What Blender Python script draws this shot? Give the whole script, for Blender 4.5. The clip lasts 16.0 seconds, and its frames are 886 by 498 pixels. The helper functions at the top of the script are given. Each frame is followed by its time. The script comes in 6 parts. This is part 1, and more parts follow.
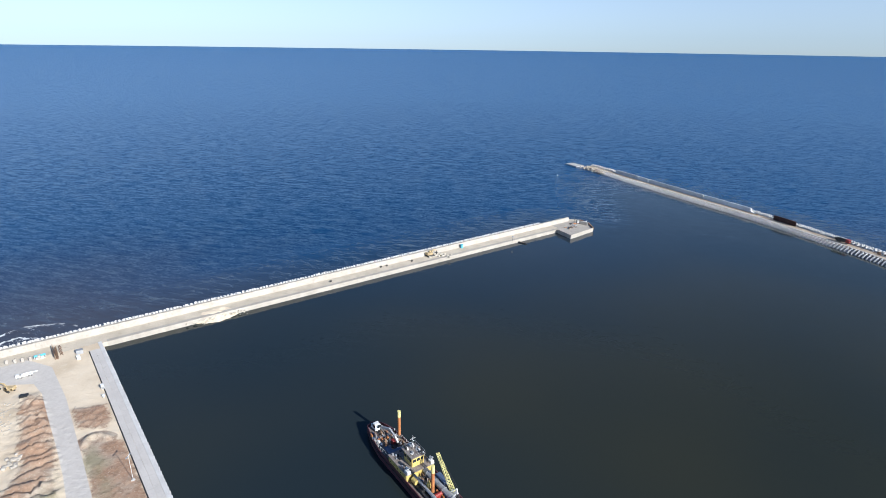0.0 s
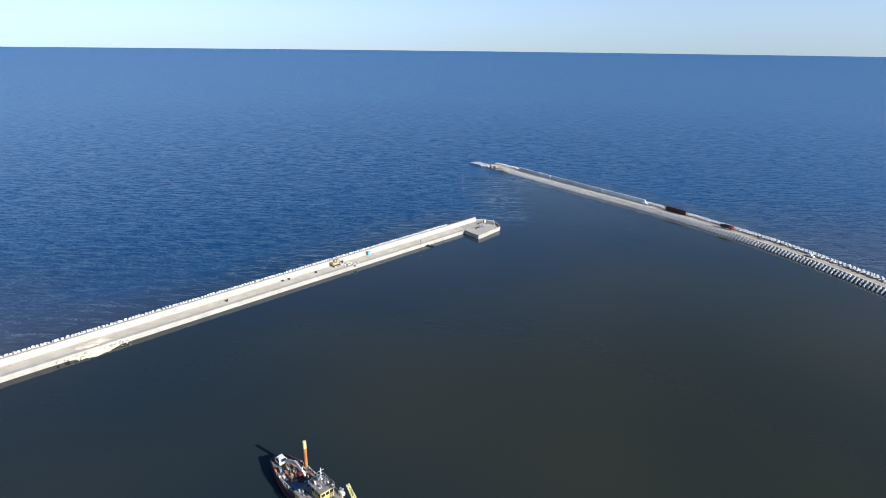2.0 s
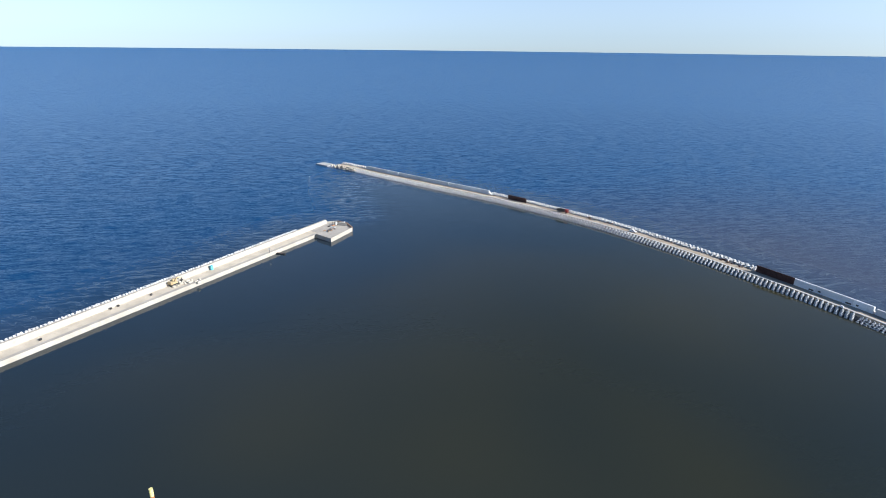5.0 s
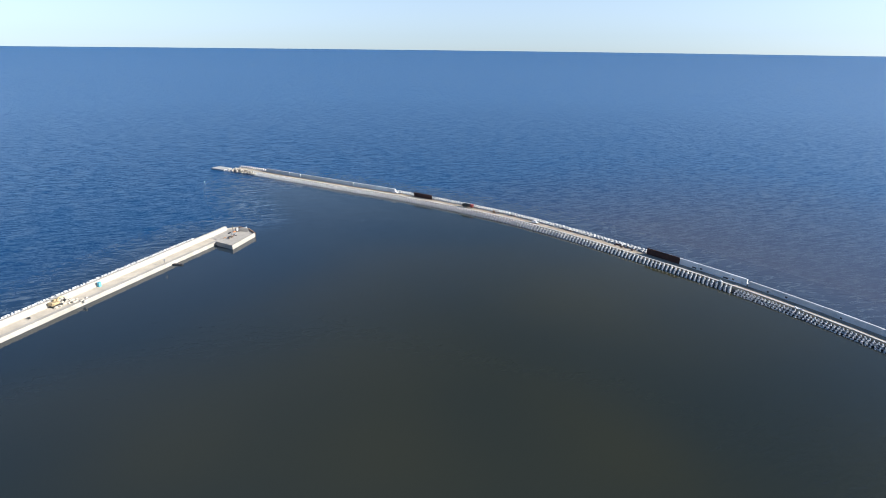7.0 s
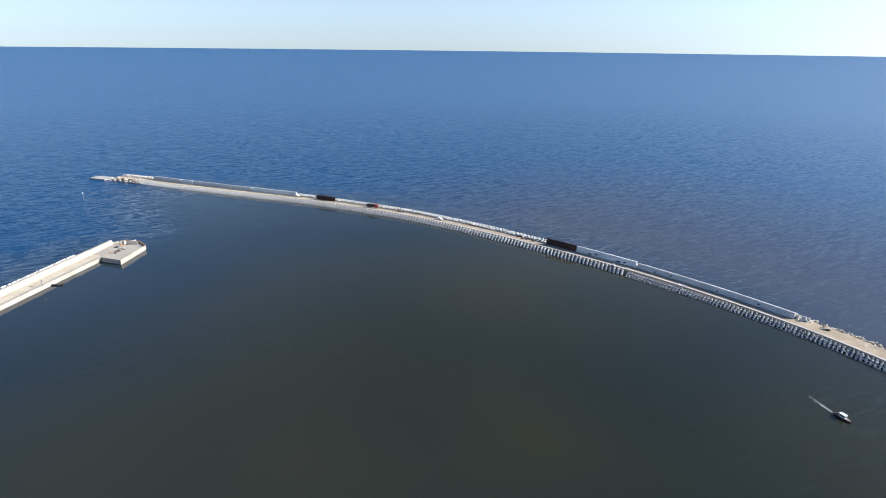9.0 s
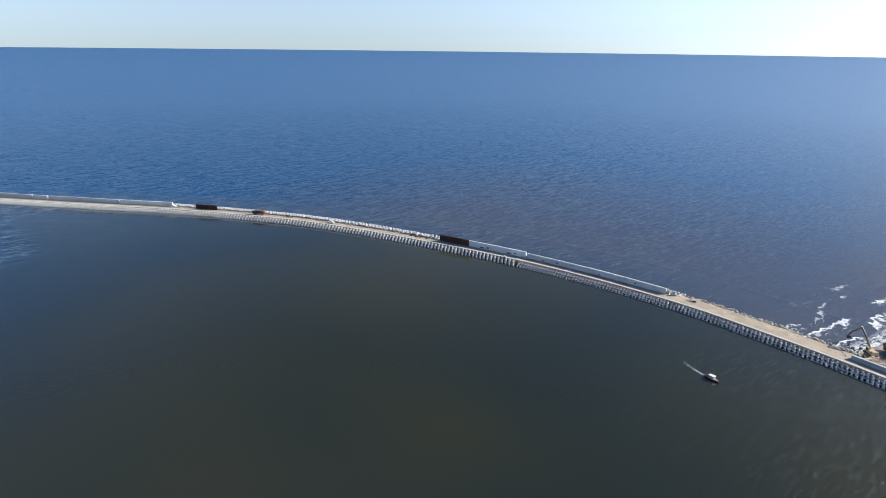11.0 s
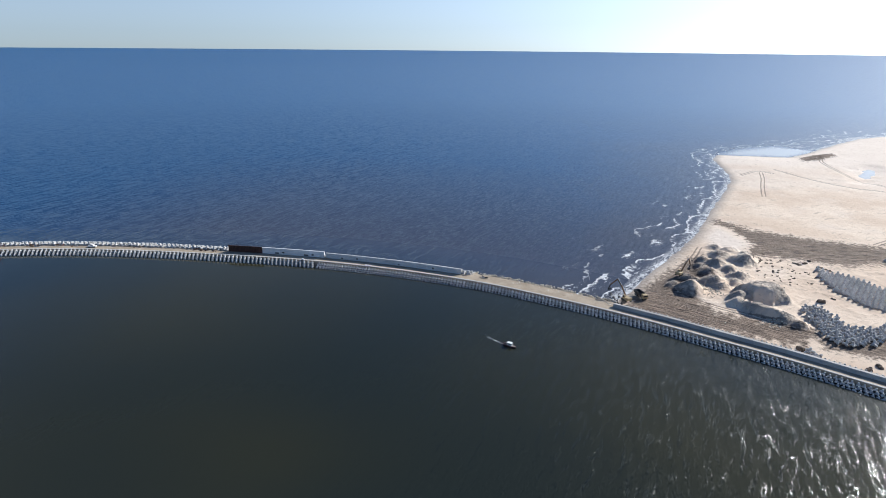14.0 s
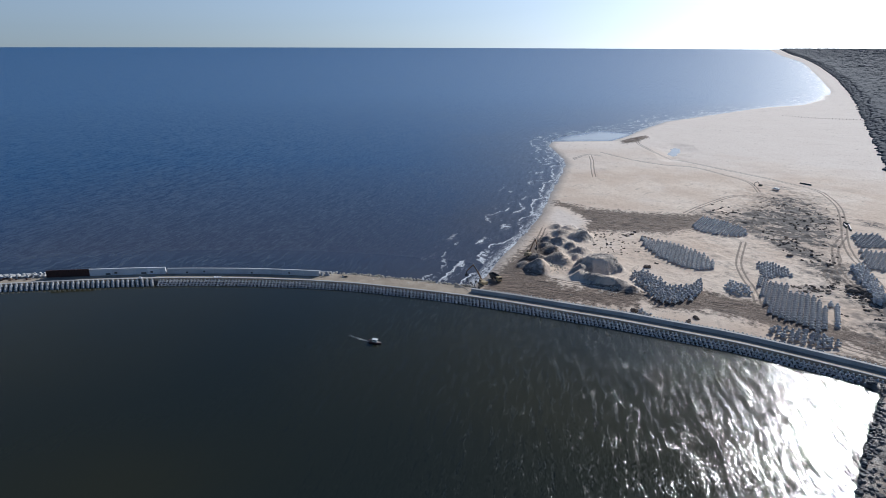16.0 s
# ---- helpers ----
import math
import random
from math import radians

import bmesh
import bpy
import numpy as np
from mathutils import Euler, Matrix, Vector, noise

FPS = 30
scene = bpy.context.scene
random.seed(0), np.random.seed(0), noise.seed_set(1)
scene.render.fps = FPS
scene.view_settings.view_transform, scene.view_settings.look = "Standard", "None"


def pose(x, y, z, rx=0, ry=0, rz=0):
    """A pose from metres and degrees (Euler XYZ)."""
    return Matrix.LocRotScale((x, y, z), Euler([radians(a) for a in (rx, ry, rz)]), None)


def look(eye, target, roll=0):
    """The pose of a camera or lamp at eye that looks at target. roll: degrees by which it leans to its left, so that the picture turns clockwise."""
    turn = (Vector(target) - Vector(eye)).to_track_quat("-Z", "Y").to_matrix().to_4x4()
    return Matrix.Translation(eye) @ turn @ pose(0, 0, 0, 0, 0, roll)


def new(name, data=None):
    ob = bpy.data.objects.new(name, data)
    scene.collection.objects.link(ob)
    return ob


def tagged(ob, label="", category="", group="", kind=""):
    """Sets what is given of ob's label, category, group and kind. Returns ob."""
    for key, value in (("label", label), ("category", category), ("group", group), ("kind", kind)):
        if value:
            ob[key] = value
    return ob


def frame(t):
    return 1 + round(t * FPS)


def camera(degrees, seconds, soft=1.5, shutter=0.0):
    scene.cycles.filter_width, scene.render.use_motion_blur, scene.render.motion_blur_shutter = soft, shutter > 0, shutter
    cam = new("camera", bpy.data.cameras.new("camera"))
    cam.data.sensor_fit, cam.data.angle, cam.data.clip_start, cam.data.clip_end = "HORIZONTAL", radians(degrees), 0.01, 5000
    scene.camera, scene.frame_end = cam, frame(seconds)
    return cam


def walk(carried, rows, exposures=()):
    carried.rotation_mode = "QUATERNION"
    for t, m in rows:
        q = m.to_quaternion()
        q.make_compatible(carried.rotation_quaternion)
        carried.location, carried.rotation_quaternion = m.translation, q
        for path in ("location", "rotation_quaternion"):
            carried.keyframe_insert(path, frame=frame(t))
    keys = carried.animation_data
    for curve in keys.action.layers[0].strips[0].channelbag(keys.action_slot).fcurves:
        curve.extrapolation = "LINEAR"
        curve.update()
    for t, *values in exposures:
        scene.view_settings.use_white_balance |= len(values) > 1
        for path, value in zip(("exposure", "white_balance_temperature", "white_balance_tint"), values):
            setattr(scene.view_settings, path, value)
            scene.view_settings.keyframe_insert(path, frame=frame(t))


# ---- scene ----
cam = camera(76.17, 16.0, soft=0.75)
PATH = [
    (0, (0.00, 0.00, 120.24), (0.00, 94.10, 86.40), 0.82),
    (0.5, (0.89, 2.55, 120.25), (4.40, 96.60, 86.45), 0.80),
    (1, (1.92, 5.09, 120.26), (9.30, 98.92, 86.50), 0.76),
    (1.5, (2.99, 7.56, 120.27), (14.34, 101.02, 86.55), 0.71),
    (2, (3.95, 9.76, 120.26), (19.24, 102.67, 86.60), 0.67),
    (2.5, (4.80, 11.44, 120.20), (24.24, 103.57, 86.54), 0.65),
    (3, (5.48, 12.70, 120.10), (29.08, 103.85, 86.42), 0.65),
    (3.5, (5.77, 13.44, 120.02), (33.37, 103.46, 86.33), 0.64),
    (4, (5.92, 13.70, 119.97), (37.60, 102.37, 86.31), 0.64),
    (6.5, (5.81, 13.12, 119.71), (55.90, 92.82, 85.95), 0.69),
    (7, (5.69, 13.07, 119.69), (59.08, 90.60, 85.96), 0.68),
    (7.5, (5.51, 12.96, 119.72), (62.14, 88.17, 86.00), 0.67),
    (8, (5.20, 12.65, 119.80), (65.02, 85.35, 86.09), 0.67),
    (8.5, (4.74, 12.35, 119.91), (67.72, 82.34, 86.21), 0.67),
    (9, (4.20, 12.27, 120.03), (70.34, 79.29, 86.34), 0.67),
    (11.5, (2.83, 13.99, 120.54), (84.02, 61.73, 86.96), 0.67),
    (12, (3.07, 14.09, 120.49), (87.04, 56.77, 86.93), 0.64),
    (12.5, (3.72, 14.35, 120.29), (90.21, 51.68, 86.75), 0.59),
    (13, (4.74, 14.66, 119.91), (93.42, 46.43, 86.34), 0.57),
    (13.5, (5.91, 14.81, 119.48), (96.40, 40.88, 85.84), 0.57),
    (14, (6.89, 14.68, 119.12), (98.85, 34.93, 85.44), 0.54),
    (14.5, (7.55, 14.36, 118.86), (100.61, 28.63, 85.15), 0.48),
    (15, (7.91, 13.86, 118.66), (101.67, 22.08, 84.86), 0.39),
    (15.5, (8.16, 13.25, 118.49), (102.20, 15.38, 84.57), 0.29),
    (16, (8.44, 12.66, 118.30), (102.37, 8.70, 84.23), 0.20),
]
walk(cam, [(t, look(eye, target, roll)) for t, eye, target, roll in PATH],
     exposures=[(0.0, 0.53, 6050, 10), (4.0, 0.70, 6100, 10), (7.0, 0.80, 6350, 10), (9.0, 0.82, 6450, 10), (12.5, 0.52, 6350, 10), (14.5, 0.18, 6100, 10), (16.0, -0.28, 5850, 10)])

# ---- light ----
SUN_AZ, SUN_EL = radians(134.5), radians(28.0)
SUN_DIR = Vector((math.sin(SUN_AZ) * math.cos(SUN_EL), math.cos(SUN_AZ) * math.cos(SUN_EL), math.sin(SUN_EL)))
world = bpy.data.worlds.new("sky")
scene.world = world
world.use_nodes = True
wn = world.node_tree
sky = wn.nodes.new("ShaderNodeTexSky")
sky.sky_type = "NISHITA"
sky.sun_disc = False
sky.sun_elevation, sky.sun_rotation = SUN_EL, SUN_AZ
sky.air_density, sky.dust_density, sky.ozone_density = 1.0, 1.4, 2.4
pale = wn.nodes.new("ShaderNodeHueSaturation")
cool = wn.nodes.new("ShaderNodeMix")
cool.data_type, cool.blend_type = "RGBA", "MULTIPLY"
cool.inputs[0].default_value = 1.0
cool.inputs[7].default_value = (0.87, 0.97, 1.09, 1.0)
# the haze near the horizon is lifted a little
where = wn.nodes.new("ShaderNodeTexCoord")
lift = wn.nodes.new("ShaderNodeMapping")
lift.inputs["Location"].default_value = (0.0, 0.0, 0.055)
wn.links.new(where.outputs["Generated"], lift.inputs["Vector"])
# pale haze low down, clear blue overhead
split = wn.nodes.new("ShaderNodeSeparateXYZ")
clear = wn.nodes.new("ShaderNodeMapRange")
clear.interpolation_type = "SMOOTHSTEP"
clear.inputs["From Min"].default_value, clear.inputs["From Max"].default_value = -0.02, 0.40
clear.inputs["To Min"].default_value, clear.inputs["To Max"].default_value = 0.50, 1.18
wn.links.new(where.outputs["Generated"], split.inputs[0])
wn.links.new(split.outputs[2], clear.inputs["Value"])
wn.links.new(clear.outputs[0], pale.inputs["Saturation"])
dim = wn.nodes.new("ShaderNodeMapRange")
dim.interpolation_type = "SMOOTHSTEP"
dim.inputs["From Min"].default_value, dim.inputs["From Max"].default_value = 0.05, 0.55
dim.inputs["To Min"].default_value, dim.inputs["To Max"].default_value = 1.0, 0.60
wn.links.new(split.outputs[2], dim.inputs["Value"])
wn.links.new(dim.outputs[0], pale.inputs["Value"])
wn.links.new(lift.outputs[0], sky.inputs["Vector"])
wn.links.new(sky.outputs[0], pale.inputs["Color"])
wn.links.new(pale.outputs[0], cool.inputs[6])
wn.links.new(cool.outputs[2], wn.nodes["Background"].inputs[0])
wn.nodes["Background"].inputs[1].default_value = 0.116
lamp = bpy.data.lights.new("sun", "SUN")
lamp.energy, lamp.angle, lamp.color = 5.0, radians(0.55), (1.0, 0.95, 0.87)
sun = new("sun", lamp)
sun.matrix_world = look(SUN_DIR * 200, (0, 0, 0))


# ---- materials ----
def tree_of(name):
    m = bpy.data.materials.new(name)
    m.use_nodes = True
    return m, m.node_tree, m.node_tree.nodes["Principled BSDF"]


def node(nt, kind, **inputs):
    n = nt.nodes.new(kind)
    for k, v in inputs.items():
        n.inputs[k.replace("_", " ")].default_value = v
    return n


def noise_at(nt, scale, detail=4.0, stretch=None, rough=0.55, spin=0.0, distort=0.0):
    """Noise in metres of the world: one feature is about 1 / scale across, drawn out along the direction spin."""
    geo = nt.nodes.new("ShaderNodeNewGeometry")
    out = geo.outputs["Position"]
    if stretch:
        for key, value in (("Rotation", (0, 0, -spin)), ("Scale", stretch)):
            mp = nt.nodes.new("ShaderNodeMapping")
            mp.inputs[key].default_value = value
            nt.links.new(out, mp.inputs["Vector"])
            out = mp.outputs[0]
    n = node(nt, "ShaderNodeTexNoise", Scale=scale, Detail=detail, Roughness=rough, Distortion=distort)
    nt.links.new(out, n.inputs["Vector"])
    return n.outputs["Fac"]


def maths(nt, op, a, b=0.0, clamp=False):
    n = nt.nodes.new("ShaderNodeMath")
    n.operation, n.use_clamp = op, clamp
    for i, v in enumerate((a, b)):
        if isinstance(v, (int, float)):
            n.inputs[i].default_value = v
        else:
            nt.links.new(v, n.inputs[i])
    return n.outputs[0]


def ramp(nt, fac, lo, hi):
    n = nt.nodes.new("ShaderNodeMapRange")
    n.interpolation_type = "SMOOTHSTEP"
    n.inputs["From Min"].default_value, n.inputs["From Max"].default_value = lo, hi
    nt.links.new(fac, n.inputs["Value"])
    return n.outputs[0]


def mix(nt, fac, a, b):
    n = nt.nodes.new("ShaderNodeMix")
    n.data_type = "RGBA"
    for sock, v in ((n.inputs[0], fac), (n.inputs[6], a), (n.inputs[7], b)):
        if isinstance(v, (int, float)):
            sock.default_value = v
        elif isinstance(v, tuple):
            sock.default_value = (*v[:3], 1.0)
        else:
            nt.links.new(v, sock)
    return n.outputs[2]


def attr(nt, name):
    n = nt.nodes.new("ShaderNodeAttribute")
    n.attribute_name = name
    return n.outputs["Fac"]


def bump(nt, height, distance, strength=1.0, normal=None):
    n = node(nt, "ShaderNodeBump", Strength=strength, Distance=distance)
    nt.links.new(height, n.inputs["Height"])
    if normal is not None:
        nt.links.new(normal, n.inputs["Normal"])
    return n.outputs[0]


def surface(name, dark, light, rough=0.8, metal=0.0, coarse=0.15, fine=2.5, relief=0.03, stain=None, vary=0.25):
    """A worn surface: two scales of noise between two tones, a stain tone in patches, fine relief."""
    m, nt, p = tree_of(name)
    c, f = noise_at(nt, coarse), noise_at(nt, fine, 6.0)
    col = mix(nt, ramp(nt, maths(nt, "ADD", maths(nt, "MULTIPLY", c, 0.6), maths(nt, "MULTIPLY", f, 0.4)), 0.32, 0.68), dark, light)
    if stain:
        s = noise_at(nt, coarse * 2.3, 5.0, rough=0.7)
        col = mix(nt, maths(nt, "MULTIPLY", ramp(nt, s, 0.54, 0.72), 0.75), col, stain)
    info = nt.nodes.new("ShaderNodeObjectInfo")
    hsv = nt.nodes.new("ShaderNodeHueSaturation")
    nt.links.new(col, hsv.inputs["Color"])
    nt.links.new(maths(nt, "ADD", maths(nt, "MULTIPLY", info.outputs["Random"], vary), 1.0 - vary / 2), hsv.inputs["Value"])
    nt.links.new(hsv.outputs[0], p.inputs["Base Color"])
    p.inputs["Roughness"].default_value, p.inputs["Metallic"].default_value = rough, metal
    nt.links.new(bump(nt, f, relief), p.inputs["Normal"])
    return m


WHITE_CONC = surface("pale new concrete", (0.335, 0.305, 0.26), (0.445, 0.41, 0.36), 0.85, coarse=0.25, stain=(0.29, 0.262, 0.222), vary=0.10)
APRON = surface("plain pale concrete slabs", (0.49, 0.46, 0.43), (0.56, 0.53, 0.495), 0.85, coarse=0.15, stain=(0.43, 0.405, 0.375), vary=0.05)
BRIGHT_CONC = surface("bright fresh concrete", (0.50, 0.49, 0.475), (0.62, 0.61, 0.595), 0.8, coarse=0.3, vary=0.06)
CONC = surface("grey concrete", (0.40, 0.39, 0.37), (0.55, 0.54, 0.51), 0.85, coarse=0.2, stain=(0.30, 0.28, 0.25))
WALL_CONC = surface("smooth light concrete", (0.62, 0.62, 0.62), (0.72, 0.72, 0.72), 0.75, coarse=0.08, stain=(0.52, 0.52, 0.51), vary=0.2)
GREY_WALL = surface("grey cast concrete", (0.50, 0.50, 0.50), (0.60, 0.60, 0.60), 0.8, coarse=0.1, stain=(0.45, 0.45, 0.45), vary=0.15)
DARK_WALL = surface("plain cast concrete", (0.34, 0.335, 0.325), (0.44, 0.435, 0.42), 0.8, coarse=0.1, stain=(0.27, 0.265, 0.26), vary=0.15)
BLOCK_CONC = surface("cast block concrete", (0.38, 0.38, 0.378), (0.56, 0.557, 0.545), 0.85, coarse=0.5, vary=0.35)
SAND_ROAD = surface("compacted sand road", (0.26, 0.21, 0.155), (0.42, 0.35, 0.265), 0.95, coarse=0.14, stain=(0.20, 0.155, 0.115))
PALE_ROAD = surface("pale dusty road", (0.40, 0.35, 0.275), (0.53, 0.47, 0.38), 0.95, coarse=0.15, stain=(0.33, 0.285, 0.22))
RUST_PANEL = surface("rust brown steel", (0.055, 0.028, 0.024), (0.11, 0.05, 0.04), 0.7, 0.3, coarse=0.6)
ROCK = surface("pale quarry rock", (0.30, 0.27, 0.22), (0.60, 0.55, 0.46), 0.9, coarse=0.7)
DARK_ROCK = surface("dark wet rock", (0.07, 0.065, 0.06), (0.17, 0.16, 0.15), 0.7, coarse=0.8)
STEEL = surface("grey painted steel", (0.28, 0.29, 0.30), (0.42, 0.43, 0.44), 0.5, 0.3, coarse=0.8)
DARK_STEEL = surface("dark greasy steel", (0.025, 0.025, 0.027), (0.07, 0.07, 0.07), 0.5, 0.4, coarse=1.0)
WHITE_PAINT = surface("white paint", (0.68, 0.68, 0.67), (0.82, 0.82, 0.80), 0.4, coarse=0.8)
YELLOW = surface("yellow machine paint", (0.50, 0.37, 0.10), (0.64, 0.50, 0.18), 0.45, coarse=0.8, stain=(0.38, 0.25, 0.06))
PALE_YELLOW = surface("pale yellow paint", (0.62, 0.56, 0.22), (0.75, 0.68, 0.30), 0.5, coarse=0.8)
TAN_PAINT = surface("dusty ochre machine paint", (0.36, 0.27, 0.15), (0.48, 0.37, 0.21), 0.6, coarse=0.8)
ORANGE_RUST = surface("orange rusted steel tube", (0.36, 0.13, 0.04), (0.50, 0.20, 0.07), 0.7, coarse=0.8, stain=(0.22, 0.09, 0.04))
HULL_RED = surface("dull maroon hull paint", (0.085, 0.028, 0.036), (0.135, 0.045, 0.052), 0.55, coarse=0.3, stain=(0.07, 0.03, 0.03))
RED = surface("red paint", (0.22, 0.025, 0.02), (0.36, 0.05, 0.04), 0.45, coarse=0.8)
BLUE = surface("blue paint", (0.055, 0.085, 0.15), (0.10, 0.14, 0.22), 0.5, coarse=0.8)
CYAN = surface("turquoise sheet", (0.10, 0.42, 0.55), (0.18, 0.55, 0.68), 0.6, coarse=0.8)
DECK = surface("worn brown grey deck", (0.13, 0.11, 0.10), (0.27, 0.235, 0.21), 0.7, coarse=0.5, stain=(0.14, 0.10, 0.08))
GLASS = surface("dark window glass", (0.02, 0.025, 0.03), (0.03, 0.035, 0.04), 0.1, coarse=0.8, relief=0.0)
RUBBER = surface("black rubber", (0.015, 0.015, 0.015), (0.03, 0.03, 0.03), 0.8, coarse=2.0)
TIMBER = surface("brown weathered timber", (0.14, 0.08, 0.05), (0.28, 0.18, 0.11), 0.85, coarse=0.9)
FOAM = surface("sea foam", (0.70, 0.72, 0.73), (0.85, 0.86, 0.86), 0.9, coarse=0.8)
# the blue of distant haze is mixed into the crowns' base colour
CROWN = surface("haze-blue pine crowns", (0.028, 0.042, 0.062), (0.036, 0.052, 0.074), 0.95, coarse=0.02, fine=0.4)
BUSH = surface("grey green scrub", (0.085, 0.066, 0.050), (0.23, 0.18, 0.14), 0.95, coarse=0.35)


def slope(nt, scale, along, spin, steep, detail=3.0, rough=0.55, distort=0.3):
    """Lean of the water's face across long crests that run in the direction spin."""
    n = maths(nt, "MULTIPLY", maths(nt, "SUBTRACT", noise_at(nt, scale, detail, (along, 1.0, 1.0), rough, spin, distort), 0.5), 1.0)
    c = nt.nodes.new("ShaderNodeCombineXYZ")
    for i, w in enumerate((-math.sin(spin), math.cos(spin))):
        nt.links.new(maths(nt, "MULTIPLY", n, steep * w), c.inputs[i])
    return c.outputs[0]


def vector(nt, op, a, b):
    n = nt.nodes.new("ShaderNodeVectorMath")
    n.operation = op
    nt.links.new(a, n.inputs[0])
    if op == "SCALE":
        nt.links.new(b, n.inputs["Scale"])
    elif b is not None:
        nt.links.new(b, n.inputs[1])
    return n.outputs[0]


def water():
    m, nt, p = tree_of("sea water")
    calm, shore, breeze = attr(nt, "calm"), attr(nt, "shore"), attr(nt, "breeze")
    open_sea = maths(nt, "SUBTRACT", 1.0, calm)
    geo = nt.nodes.new("ShaderNodeNewGeometry")
    # rows of waves run along the shore; the harbour keeps only a little of them
    gust = noise_at(nt, 0.006, 4.0, (0.35, 1.0, 1.0), spin=radians(-15))
    gusty = maths(nt, "ADD", maths(nt, "MULTIPLY", ramp(nt, gust, 0.3, 0.7), 0.7), 0.6)
    rows = vector(nt, "ADD", slope(nt, 0.10, 0.20, radians(-20), 0.26, 2.0), slope(nt, 0.25, 0.25, radians(-14), 0.85, 3.0))
    rows = vector(nt, "ADD", rows, slope(nt, 0.55, 0.34, radians(-24), 0.85, 3.0))
    far = attr(nt, "far")
    rows = vector(nt, "SCALE", rows, maths(nt, "MULTIPLY", maths(nt, "MULTIPLY", gusty, maths(nt, "SUBTRACT", 1.0, maths(nt, "MULTIPLY", far, 0.6))), maths(nt, "ADD", maths(nt, "MULTIPLY", open_sea, 0.96), 0.04)))
    small = vector(nt, "ADD", slope(nt, 0.45, 0.20, radians(-12), 0.70, 3.0), slope(nt, 1.9, 0.28, radians(-12), 1.25, 2.0))
    # lanes that the wind draws over the sheltered water
    lanes = ramp(nt, noise_at(nt, 0.20, 4.0, (0.05, 1.0, 1.0), rough=0.6, spin=radians(-4), distort=0.2), 0.36, 0.66)
    lane = maths(nt, "ADD", maths(nt, "MULTIPLY", maths(nt, "MULTIPLY", lanes, calm), 0.65), maths(nt, "ADD", maths(nt, "MULTIPLY", open_sea, 0.35), 0.65))
    small = vector(nt, "SCALE", small, maths(nt, "MULTIPLY", breeze, lane))
    # small facets that glitter
    fleck = node(nt, "ShaderNodeTexNoise", Scale=5.0, Detail=1.0, Roughness=0.6)
    turn = nt.nodes.new("ShaderNodeMapping")
    turn.inputs["Rotation"].default_value = (0, 0, radians(15))
    wide = nt.nodes.new("ShaderNodeMapping")
    wide.inputs["Scale"].default_value = (0.32, 1.0, 1.0)
    nt.links.new(geo.outputs["Position"], turn.inputs["Vector"])
    nt.links.new(turn.outputs[0], wide.inputs["Vector"])
    nt.links.new(wide.outputs[0], fleck.inputs["Vector"])
    lean = nt.nodes.new("ShaderNodeVectorMath")
    lean.operation = "MULTIPLY_ADD"
    k = 0.85
    lean.inputs[1].default_value, lean.inputs[2].default_value = (k, k, 0.0), (-k / 2, -k / 2, 0.0)
    nt.links.new(fleck.outputs["Color"], lean.inputs[0])
    tame = vector(nt, "SCALE", lean.outputs[0], maths(nt, "MULTIPLY", breeze, lane))
    # steep little crests stand in bundles; between them the water is smoother
    steep = ramp(nt, noise_at(nt, 0.55, 3.0, (0.22, 1.0, 1.0), spin=radians(-15)), 0.44, 0.66)
    crisp = maths(nt, "ADD", maths(nt, "MULTIPLY", steep, 1.0), 0.45)
    small = vector(nt, "SCALE", small, crisp)
    tame = vector(nt, "SCALE", tame, maths(nt, "MULTIPLY", maths(nt, "MULTIPLY", crisp, 1.3), maths(nt, "SUBTRACT", 1.0, maths(nt, "MULTIPLY", open_sea, 0.6))))
    face = vector(nt, "ADD", vector(nt, "ADD", geo.outputs["Normal"], rows), vector(nt, "ADD", small, tame))
    nt.links.new(vector(nt, "NORMALIZE", face, None), p.inputs["Normal"])
    # the water's colour: sky reflection painted as blue out at sea, brighter far off, green brown in the harbour, silty
    # by the beach
    silt = noise_at(nt, 0.012, 4.0)
    near = maths(nt, "MULTIPLY", ramp(nt, maths(nt, "ADD", shore, maths(nt, "MULTIPLY", silt, 120.0)), 260.0, 50.0), maths(nt, "SUBTRACT", 1.0, far))
    near = maths(nt, "MAXIMUM", near, attr(nt, "silt"))
    murk = noise_at(nt, 0.004, 2.0)
    harbour = mix(nt, ramp(nt, murk, 0.35, 0.65), (0.0160, 0.0205, 0.0160), (0.0320, 0.0310, 0.0140))
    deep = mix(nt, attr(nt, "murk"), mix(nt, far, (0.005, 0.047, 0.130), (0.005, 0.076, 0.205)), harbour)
    col = mix(nt, maths(nt, "MULTIPLY", near, 0.8), deep, (0.067, 0.065, 0.076))
    shallow = attr(nt, "flat")
    col = mix(nt, maths(nt, "MULTIPLY", shallow, 0.85), col, (0.40, 0.385, 0.35))
    # surf: broken crests one behind the other, with torn foam on their shoreward side
    n1, n2 = noise_at(nt, 0.028, 3.0), noise_at(nt, 0.11, 3.0)
    phase = maths(nt, "ADD", maths(nt, "MULTIPLY", shore, 1 / 12.0), maths(nt, "ADD", maths(nt, "MULTIPLY", n1, 3.4), maths(nt, "MULTIPLY", n2, 1.1)))
    saw = maths(nt, "FRACT", phase)
    crest = maths(nt, "MULTIPLY", ramp(nt, saw, 0.80, 0.90), ramp(nt, saw, 1.0, 0.97))
    broken = noise_at(nt, 0.05, 4.0, (0.7, 1.0, 1.0), rough=0.6, spin=radians(-22))
    lace = noise_at(nt, 0.55, 6.0, (0.45, 1.0, 1.0), rough=0.72, spin=radians(-22), distort=1.2)
